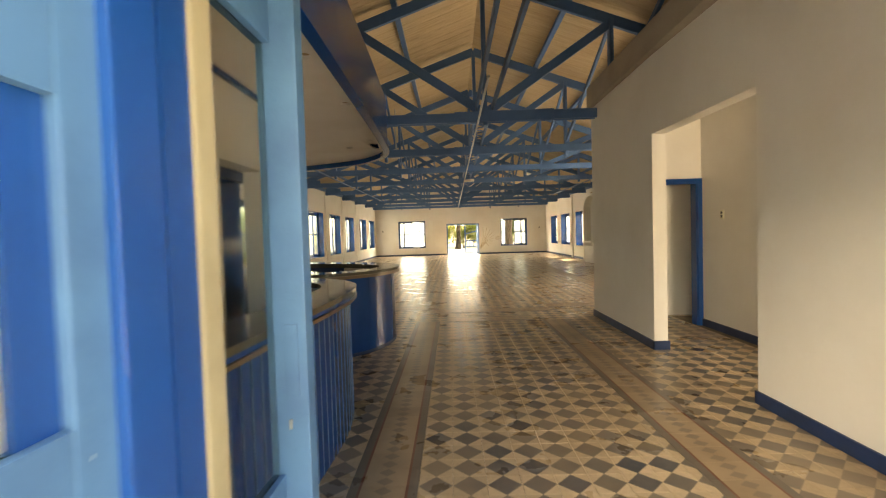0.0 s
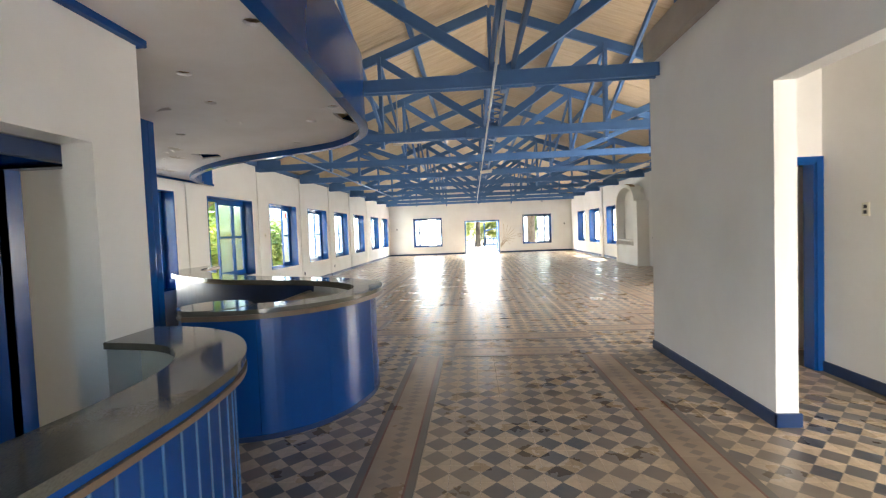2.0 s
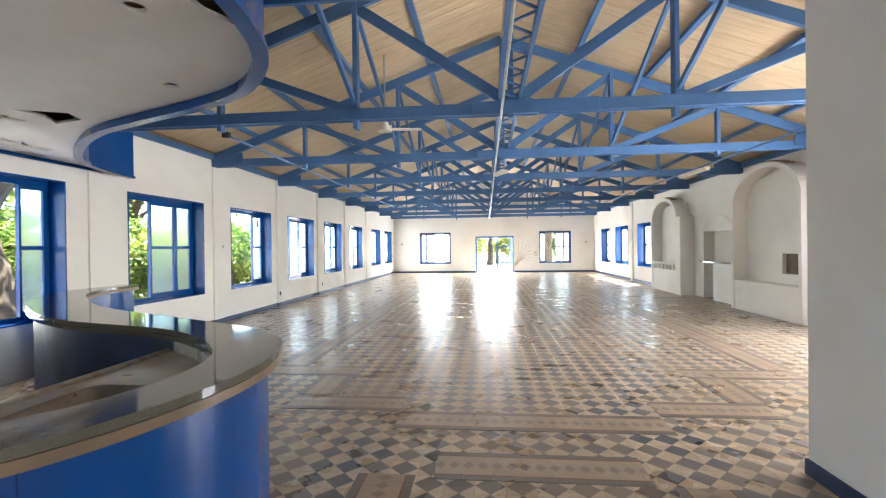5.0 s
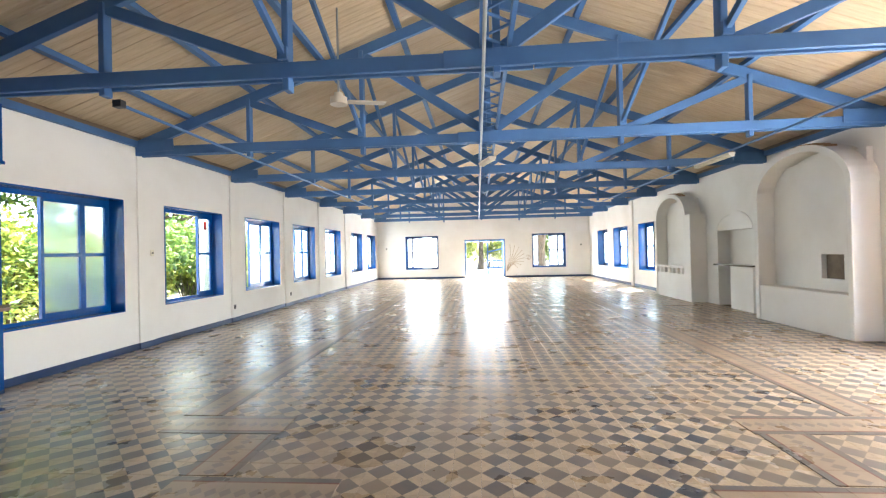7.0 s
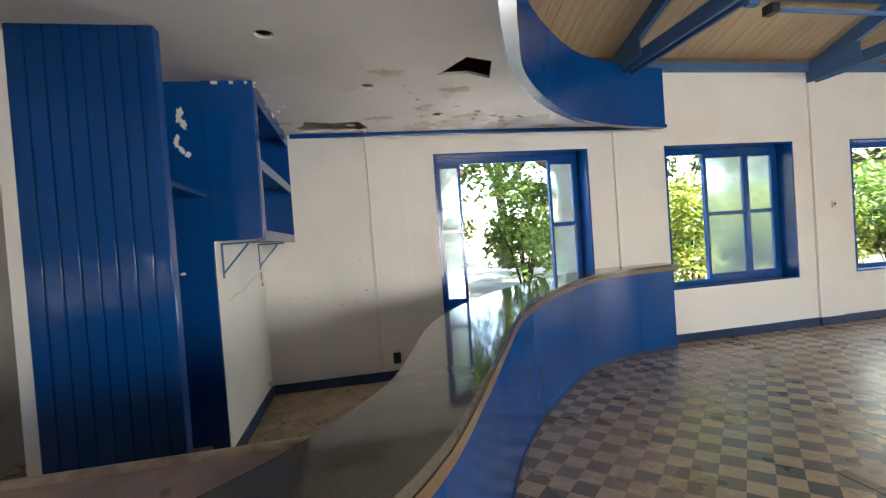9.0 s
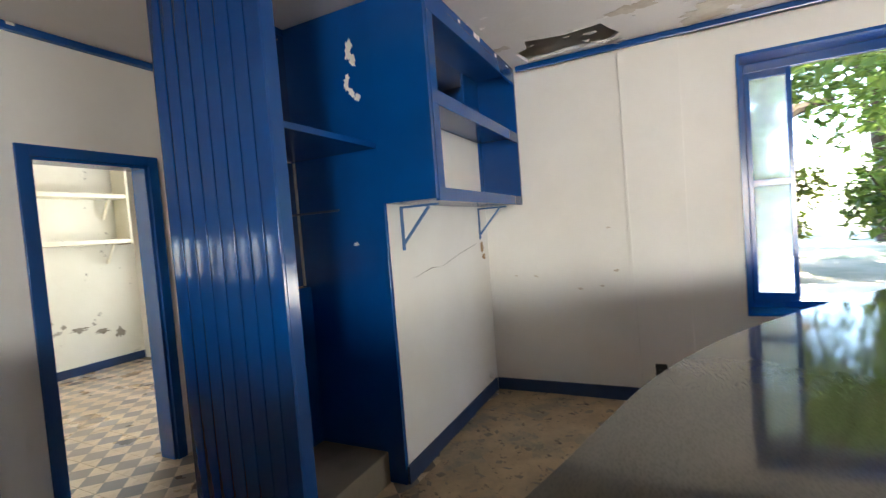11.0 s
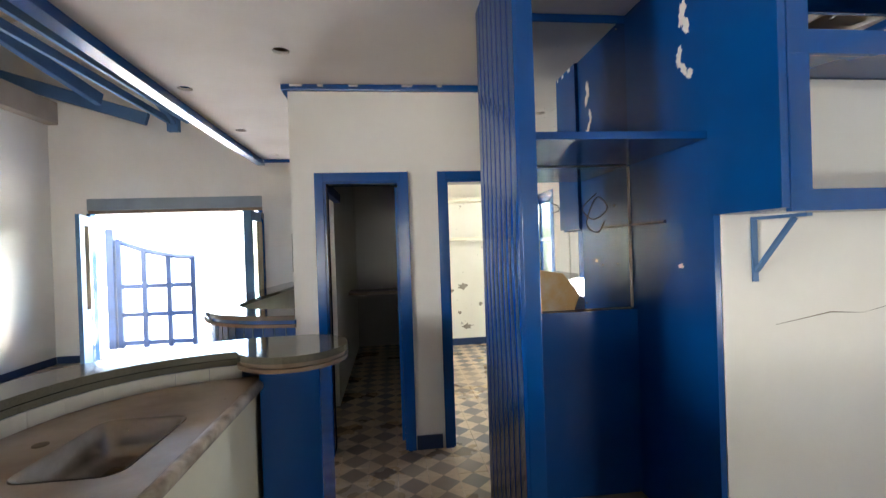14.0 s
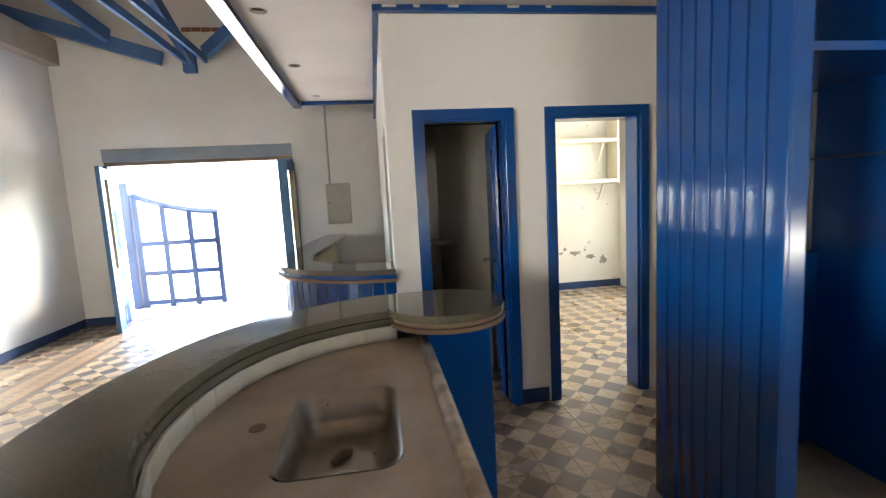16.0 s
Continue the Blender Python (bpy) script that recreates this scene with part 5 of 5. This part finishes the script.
# kitchen shelves
for z in (1.60, 2.18):
    ks = thing("kitchen_shelf", "cream wall shelf in the kitchen", "shelf", "kitchen shelves")
    part("board", boxes((-4.90, 0.425, z, -3.0, 0.72, z + 0.05), bevel=0.004), M["offwhite"], ks)
    part("bracket", beam(bmesh.new(), (-4.75, 0.44, z - 0.25), (-4.75, 0.62, z - 0.005), 0.02, 0.03), M["offwhite"], ks)
ku = thing("shelf_upright", "cream upright at the end of the kitchen shelves", "shelf")
part("board", boxes((-4.93, 0.425, 1.58, -4.902, 0.73, 2.6)), M["offwhite"], ku)
bm = bmesh.new()
for x, z, w, h in ((-3.28, 0.90, 0.08, 0.05), (-3.10, 0.84, 0.05, 0.03), (-3.34, 0.28, 0.09, 0.05), (-3.22, 0.50, 0.03, 0.03), (-3.70, 0.88, 0.03, 0.03), (-3.98, 0.40, 0.05, 0.11),
                   (-4.06, 0.70, 0.05, 0.06), (-4.35, 0.55, 0.11, 0.04), (-4.62, 0.48, 0.10, 0.04), (-4.82, 0.42, 0.06, 0.07), (-3.55, 0.62, 0.04, 0.03), (-4.2, 0.62, 0.03, 0.03)):
    vs = [bm.verts.new((x + w * rnd.uniform(0.35, 1.25) * math.cos(a * math.pi / 10), 0.4215, z + h * rnd.uniform(0.35, 1.25) * math.sin(a * math.pi / 10))) for a in range(20)]
    up = bmesh.ops.extrude_face_region(bm, geom=[bm.faces.new(vs)])
    for v in (g for g in up["geom"] if isinstance(g, bmesh.types.BMVert)):
        v.co.y += 0.002
tagged(ob_from("peeled_patches", bm, M["spall"]), "grey patches where kitchen wall paint has peeled", "peeling paint", kind="stuff")
st = thing("store_shelf", "dark wooden shelf in the store", "shelf")
part("board", boxes((-2.3, 1.2, 0.95, -1.65, 1.6, 0.99)), M["wood"], st)

# ---- ovens and niche on the east wall ----
def arch_block(name, label, x_front, ya, yb, pillar, z_sill, z_spring, hatch, rail):
    """A masonry block with a deep arched recess; a pillar on its near side."""
    o = thing(name, label, "masonry oven")
    yc, r = (ya + yb) / 2, (yb - ya) / 2
    n = 20
    arc = [(yc + r * math.cos(math.pi * k / n), z_spring + r * 0.62 * math.sin(math.pi * k / n)) for k in range(n + 1)]
    th = 0.11
    outer = [(yc + (r + th) * math.cos(math.pi * k / n), z_spring + (r * 0.62 + th) * math.sin(math.pi * k / n)) for k in range(n + 1)]
    bm = bmesh.new()
    q = [[bm.verts.new((x, y, z)) for y, z in line] for line, x in ((arc, x_front), (outer, x_front), (arc, EX + 0.04), (outer, EX + 0.04))]
    for i in range(n):
        for a, b in ((0, 1), (2, 3), (0, 2), (1, 3)):
            bm.faces.new((q[a][i], q[a][i + 1], q[b][i + 1], q[b][i]))
    for i in (0, n):
        bm.faces.new([q[k][i] for k in (0, 1, 3, 2)])
    part("arch", bm, M["wall"], o)
    part("pillar", boxes((x_front, ya - pillar, 0, EX - 0.001, ya, z_spring + 0.02), bevel=0.025), M["wall"], o)
    part("pillar", boxes((x_front, yb, 0, EX - 0.001, yb + 0.12, z_spring + 0.02), bevel=0.025), M["wall"], o)
    part("sill_wall", boxes((x_front + 0.015, ya + 0.001, 0, EX - 0.001, yb - 0.001, z_sill), bevel=0.02), M["wall"], o, "soot-marked sill")
    part("back_wall", wall_bm("x", EX - 0.10, EX - 0.005, ya + 0.002, yb - 0.002, z_sill, z_spring + r * 0.5, [hatch]), M["wall"], o)
    # shallow dark sheet; its colour stands for the shade deep in the hatch
    part("hatch_back", boxes((EX - 0.012, hatch[0], hatch[2], EX - 0.006, hatch[1], hatch[3])), M["dirt"], o, "dark hatch back, shade of its depth put into the colour")
    bm = bmesh.new()
    for k in range(26):
        a = math.pi * (k + 0.5) / 26
        y, z = yc + (r + th + 0.02) * math.cos(a), z_spring + (r * 0.62 + th + 0.02) * math.sin(a)
        if abs(y - yc) < 0.62 * r:
            box(bm, x_front + 0.05, y - 0.03, z - 0.035, x_front + 0.24, y + 0.03, z + 0.004, bevel=0.006)
    part("brick_edge", bm, M["scar"], o, "eroded brown brick edge of the arch")
    if rail:
        part("rail_top", boxes((x_front - 0.01, ya, z_sill + 0.16, x_front + 0.10, yb, z_sill + 0.22), bevel=0.01), M["wall"], o)
        k = ya + 0.15
        while k < yb - 0.1:
            part("baluster", boxes((x_front + 0.01, k, z_sill, x_front + 0.08, k + 0.09, z_sill + 0.16), bevel=0.008), M["wall"], o)
            k += 0.3
    return o


arch_block("masonry_oven", "white plastered masonry oven with a wide arch and square hatch", 6.34, 12.97, 15.20, 0.10, 0.70, 2.46, (13.46, 13.96, 0.905, 1.33), False)
arch_block("masonry_oven", "white plastered masonry oven with an arch and low balustrade", 6.34, 18.55, 20.45, 0.40, 0.74, 2.38, (18.62, 19.1, 1.0, 1.42), True)
nb = thing("wall_niche", "arched wall niche with a slate shelf", "niche")
part("back", boxes((EX + 0.30, 16.15, 0, EX + 0.345, 17.6, 2.3)), M["wall"], nb)
part("shelf", boxes((EX - 0.10, 16.05, 1.02, EX + 0.30, 17.65, 1.06), bevel=0.006), M["granite"], nb, "grey slab shelf")
part("side_block", boxes((EX - 0.08, 16.0, 0, EX + 0.3, 16.9, 1.015), bevel=0.01), M["wall"], nb)
bm = bmesh.new()
n = 18
arc = [(16.875 + 0.725 * math.cos(math.pi * k / n), 1.9 + 0.38 * math.sin(math.pi * k / n)) for k in range(n + 1)]
inr = [bm.verts.new((EX - 0.015, y, z)) for y, z in arc]
out = [bm.verts.new((EX - 0.015, 16.875 + 0.80 * math.cos(math.pi * k / n), 1.9 + 0.46 * math.sin(math.pi * k / n))) for k in range(n + 1)]
for i in range(n):
    bm.faces.new((inr[i], inr[i + 1], out[i + 1], out[i]))
up = bmesh.ops.extrude_face_region(bm, geom=bm.faces[:])
for v in (g for g in up["geom"] if isinstance(g, bmesh.types.BMVert)):
    v.co.x += 0.014
part("arch_trim", bm, M["wall"], nb)

# mural lines beside the far door
mu = thing("wall_drawing", "brown line drawing of a large shell on the far wall", "mural")
bm = bmesh.new()
YM = NY - 0.004
for k in range(9):
    a = radians(35 + k * 17)
    tube(bm, spline([(2.2, YM, 0.35 + 0.02 * k), (2.35 + 0.35 * math.sin(a), YM, 0.95 - 0.25 * math.cos(a)), (2.25 + 0.95 * math.sin(a), YM, 1.15 - 0.75 * math.cos(a))], 0.08), 0.012, 5)
for k in range(3):
    tube(bm, spline([(3.25 + 0.1 * k, YM, 1.05), (3.35, YM, 1.25 - 0.05 * k), (3.52, YM, 1.15), (3.45, YM, 0.98), (3.25 + 0.08 * k, YM, 1.05)], 0.06), 0.010, 5)
part("line", bm, M["outline"], mu)
stk = thing("sticker", "red sticker on a window pane", "sticker")
part("disc", boxes((WX - 0.235, 14.86, 2.12, WX - 0.231, 14.98, 2.30), bevel=0.001), M["red"], stk)


# ---- trees and shrubs outside ----
def crown_mesh(seed, clumps, spread, height, count, size, mat):
    r = random.Random(seed)
    verts, faces = [], []
    centres = [(r.gauss(0, spread * 0.5), r.gauss(0, spread * 0.5), height * r.uniform(0.25, 1.0), r.uniform(0.5, 1.1) * spread * 0.42) for _ in range(clumps)]
    for k in range(count):
        cx, cy, cz, cr = centres[k % clumps]
        d = Vector((r.gauss(0, 1), r.gauss(0, 1), r.gauss(0, 0.8))).normalized() * cr * r.random() ** 0.4
        p = Vector((cx, cy, cz)) + d
        a = Vector((r.gauss(0, 1), r.gauss(0, 1), r.gauss(0, 0.5) - 0.3)).normalized()
        b = a.cross(Vector((r.gauss(0, 0.5), r.gauss(0, 0.5), 1))).normalized()
        s = size * r.uniform(0.6, 1.3)
        i = len(verts)
        n = a.cross(b) * s * 0.12
        verts += [p, p + a * s * 0.5 + b * s * 0.26 + n, p + a * s, p + a * s * 0.5 - b * s * 0.26 + n]
        faces += [(i, i + 1, i + 2), (i, i + 2, i + 3)]
    me = bpy.data.meshes.new("crown")
    me.from_pydata([tuple(v) for v in verts], [], faces)
    me.materials.append(mat)
    return me


def trunk_mesh(seed, h, r0, lean):
    r = random.Random(seed)
    bm = bmesh.new()
    pts = [Vector((lean * (k / 6) ** 1.5 + r.uniform(-0.06, 0.06), r.uniform(-0.08, 0.08), -0.16 + h * k / 6)) for k in range(7)]
    tube(bm, pts, [r0 * (1.25 if k == 0 else 1.0) * (1 - 0.09 * k) for k in range(7)], 12)
    for k in range(5):
        s = pts[3 + k % 3]
        e = s + Vector((r.uniform(-1, 1), r.uniform(-1, 1), r.uniform(0.5, 1.2))) * h * 0.32
        m = (s + e) / 2 + Vector((0, 0, 0.2))
        tube(bm, [s, m, e], [r0 * 0.5, r0 * 0.34, r0 * 0.12], 8)
    me = bpy.data.meshes.new("trunk")
    bm.to_mesh(me)
    bm.free()
    me.materials.append(M["bark"])
    return me


CROWNS = [crown_mesh(1, 26, 3.2, 4.5, 7000, 0.26, M["leaf"]), crown_mesh(2, 24, 3.0, 4.2, 7000, 0.24, M["leaf2"])]
SHRUBS = [crown_mesh(5, 14, 1.6, 2.2, 4200, 0.17, M["leaf"]), crown_mesh(6, 14, 1.5, 2.0, 4200, 0.16, M["leaf2"])]
TRUNKS = [trunk_mesh(1, 4.2, 0.42, 0.7), trunk_mesh(2, 4.6, 0.2, -0.4)]


bm = bmesh.new()
rnd = random.Random(17)
for k in range(7):
    a, l = k * 0.9, rnd.uniform(0.5, 1.0)
    tube(bm, [(0.05 * math.cos(a), 0.05 * math.sin(a), -0.05), (0.3 * l * math.cos(a), 0.3 * l * math.sin(a), 0.8), (0.8 * l * math.cos(a), 0.8 * l * math.sin(a), 1.7)], [0.03, 0.02, 0.006], 6)
STEMS = bpy.data.meshes.new("stems")
bm.to_mesh(STEMS)
bm.free()
STEMS.materials.append(M["bark"])


def tree(x, y, s, rot, kind, crown_z=3.0, label="leafy garden tree with a thick brown trunk"):
    t = thing("tree", label, "tree", "garden trees", at=pose(x, y, 0, 0, 0, rot))
    tr = new("trunk", TRUNKS[kind])
    cr = new("crown", CROWNS[(kind + int(rot)) % 2])
    tr.parent = cr.parent = t
    tr.scale, cr.scale = (s, s, s), (s, s, s)
    cr.location = (0.3 * s, 0, crown_z * s - 0.6)


def shrub(x, y, s, rot, kind):
    t = thing("shrub", "leafy green shrub outside the windows", "shrub", "garden shrubs", at=pose(x, y, -0.1, 0, 0, rot))
    c, w = new("foliage", SHRUBS[kind]), new("stems", STEMS)
    for o in (c, w):
        o.parent, o.scale = t, (s, s, s)


for x, y, s, rot, k in ((-8.0, 10.9, 1.0, 200, 0), (-11.2, 7.4, 0.85, 77, 1), (-10.6, 4.4, 0.8, 154, 0), (-13, 5.6, 1.0, 31, 1), (-14.5, 16.0, 1.1, 75, 1), (-15, 22.0, 1.1, 120, 0), (-15, 28.5, 1.2, 10, 1), (-16, 9.0, 1.2, 66, 0),
                        (-20, 19.5, 1.3, 140, 1), (-20, 34, 1.4, 12, 0), (-17, 1.5, 1.2, 12, 0), (4.9, 37.5, 1.0, 50, 0), (0.8, 43, 1.3, 200, 1), (-12, 44, 1.1, 91, 0),
                        (9.5, 44, 1.3, 17, 1), (-9, 56, 1.3, 10, 0), (5, 54, 1.3, 77, 1), (14.8, 21.0, 1.0, 130, 0), (15.6, 27.0, 1.05, 33, 1), (13.5, 32.5, 1.1, 210, 0), (-22, 14, 1.6, 5, 1), (-22, 27, 1.6, 44, 0)):
    tree(x, y, s, rot, k)
rnd = random.Random(21)
for k in range(14):
    shrub(rnd.uniform(-9.4, -8.6), 12.6 + k * 1.3 + rnd.uniform(-0.4, 0.4), rnd.uniform(0.75, 1.1), rnd.uniform(0, 360), k % 2)
for k in range(9):
    shrub(rnd.uniform(-14.5, -12.0), 5.0 + k * 3.2, rnd.uniform(1.1, 1.5), rnd.uniform(0, 360), k % 2)
for x, y, s in ((-1.2, 41, 0.7), (1.5, 47, 1.3), (6, 46, 1.6), (3.5, 42.5, 0.9), (10.8, 24, 0.8), (-1, 45.5, 1.2)):
    shrub(x, y, s, x * 40 + 200, int(abs(x)) % 2)

# fallen leaves and grit on the floor
rnd = random.Random(8)
bm = bmesh.new()
for k in range(260):
    x, y = rnd.uniform(WX + 0.1, EX - 0.2), rnd.uniform(8, NY - 0.3) if k > 60 else rnd.uniform(10, 16)
    if k % 3 == 0:
        x = WX + 0.15 + abs(rnd.gauss(0, 0.8))
    s, a = rnd.uniform(0.008, 0.026), rnd.uniform(0, 6.28)
    c, d = Vector((math.cos(a), math.sin(a), 0)) * s, Vector((-math.sin(a), math.cos(a), 0)) * s * 0.4
    o = Vector((x, y, 0.003))
    bm.faces.new([bm.verts.new(p) for p in (o - c, o - d + Vector((0, 0, s * 0.3)), o + c, o + d + Vector((0, 0, s * 0.25)))])
tagged(ob_from("fallen_leaves", bm, M["dirt"]), "scattered dry leaves and grit on the floor", "debris", kind="stuff")
bm = bmesh.new()
for k in range(90):
    x, y = rnd.uniform(-5.0, -3.3), rnd.uniform(5.7, 7.0)
    s, a = rnd.uniform(0.012, 0.05), rnd.uniform(0, 6.28)
    c, d = Vector((math.cos(a), math.sin(a), 0)) * s, Vector((-math.sin(a), math.cos(a), 0)) * s * 0.6
    o = Vector((x, y, 0.004))
    bm.faces.new([bm.verts.new(p) for p in (o - c, o - d, o + c + Vector((0, 0, s * 0.3)), o + d + Vector((0, 0, s * 0.25)))])
tagged(ob_from("plaster_rubble", bm, M["dirt"]), "flakes of plaster and dirt behind the bar", "debris", kind="stuff")

# packed dirt over the tiles behind the bar
rnd = random.Random(9)
bm = bmesh.new()
edge = [(-5.08, 5.64), (-4.2, 5.64), (-3.4, 5.64), (-2.95, 5.75), (-2.75, 6.1), (-2.9, 6.5), (-3.2, 6.9), (-3.7, 7.2), (-4.3, 7.8), (-4.75, 8.4), (-5.05, 8.8)]
vs = []
for a, b_ in zip(edge, edge[1:] + edge[:1]):
    for k in range(6):
        p = Vector(a).lerp(Vector(b_), k / 6)
        vs.append(bm.verts.new((p.x + rnd.uniform(0.0, 0.05), p.y + rnd.uniform(-0.05, 0.05), 0.0025)))
bm.faces.new(vs)
lift(bm, 0.004)
tagged(ob_from("dirt_layer", bm, M["grime"]), "crust of brown dirt and plaster dust over the floor behind the bar", "dirt", kind="stuff")

# ---- floor tiles: border strips, nearest tiles as parts, the rest joined ----
BANDS = [("y", -0.20, 0.2, 6.9), ("y", 1.86, 0.2, 6.86),
         ("x", 7.06, 0.12, 1.56), ("x", 7.88, -0.32, 2.02), ("x", 8.28, -1.50, -0.34), ("x", 8.28, 2.04, 3.12), ("y", -1.32, 8.50, 9.2), ("y", 3.02, 8.50, 9.3),
         ("x", 9.42, -2.22, -1.12), ("x", 9.5, 2.8, 4.1), ("y", -2.06, 9.64, 27.5), ("y", 4.0, 9.72, 27.5), ("x", 27.7, -2.2, 4.2)]
for axis, c, a, b_ in BANDS:
    bm = bmesh.new()
    k = a
    while k < b_ - 0.01:
        e = min(k + 0.2, b_)
        if axis == "y":
            box(bm, -0.198, k + 0.001, -0.004, 0.198, e - 0.001, 0.0025)
        else:
            box(bm, k + 0.001, -0.198, -0.004, e - 0.001, 0.198, 0.0025)
        k += 0.2
    o = ob_from("border_tiles", bm, M["band_y" if axis == "y" else "band_x"], floor, "border tiles with red lines and small diamonds")
    o["kind"] = "stuff"
    o.location = (c, 0, 0.002) if axis == "y" else (0, c, 0.002)


def tile_verts(x, y, g=0.0006, drop=0.0):
    h, s = 0.1 - g, 0.1 - g - 0.0008
    return [(x - h, y - h, -0.005), (x + h, y - h, -0.005), (x + h, y + h, -0.005), (x - h, y + h, -0.005),
            (x - s, y - s, drop), (x + s, y - s, drop), (x + s, y + s, drop), (x - s, y + s, drop)]


QUADS = [(4, 5, 6, 7), (0, 1, 5, 4), (1, 2, 6, 5), (2, 3, 7, 6), (3, 0, 4, 7)]
tile_mesh = bpy.data.meshes.new("tile")
tile_mesh.from_pydata(tile_verts(0, 0), [], QUADS)
tile_mesh.materials.append(M["tile"])
verts, faces = [], []
rnd = random.Random(4)
for i in range(-26, 34):
    for k in range(0, 155):
        x, y = 0.1 + 0.2 * i, 0.2 + 0.2 * k
        if y > NY or x < WX or x > EX or (y < 3.7 and x < -5.0):
            continue
        if x > 2.7 and y < 7.0 and not (x < 3.9):
            continue
        if 0.0 < x < 1.66 and 2.3 < y < 7.7 or (-1.1 < x < -0.4 and 4.6 < y < 6.4):
            t = new("tile", tile_mesh)
            t.parent = floor
            t.location = (x, y, rnd.uniform(-0.0008, 0.0008))
            continue
        n = len(verts)
        verts += tile_verts(x, y, drop=rnd.uniform(-0.0008, 0.0008))
        faces += [tuple(q + n for q in f) for f in QUADS]
me = bpy.data.meshes.new("tiles")
me.from_pydata(verts, [], faces)
me.materials.append(M["tiles"])
rest = new("tiles", me)
rest.parent = floor
rest["kind"] = "stuff"
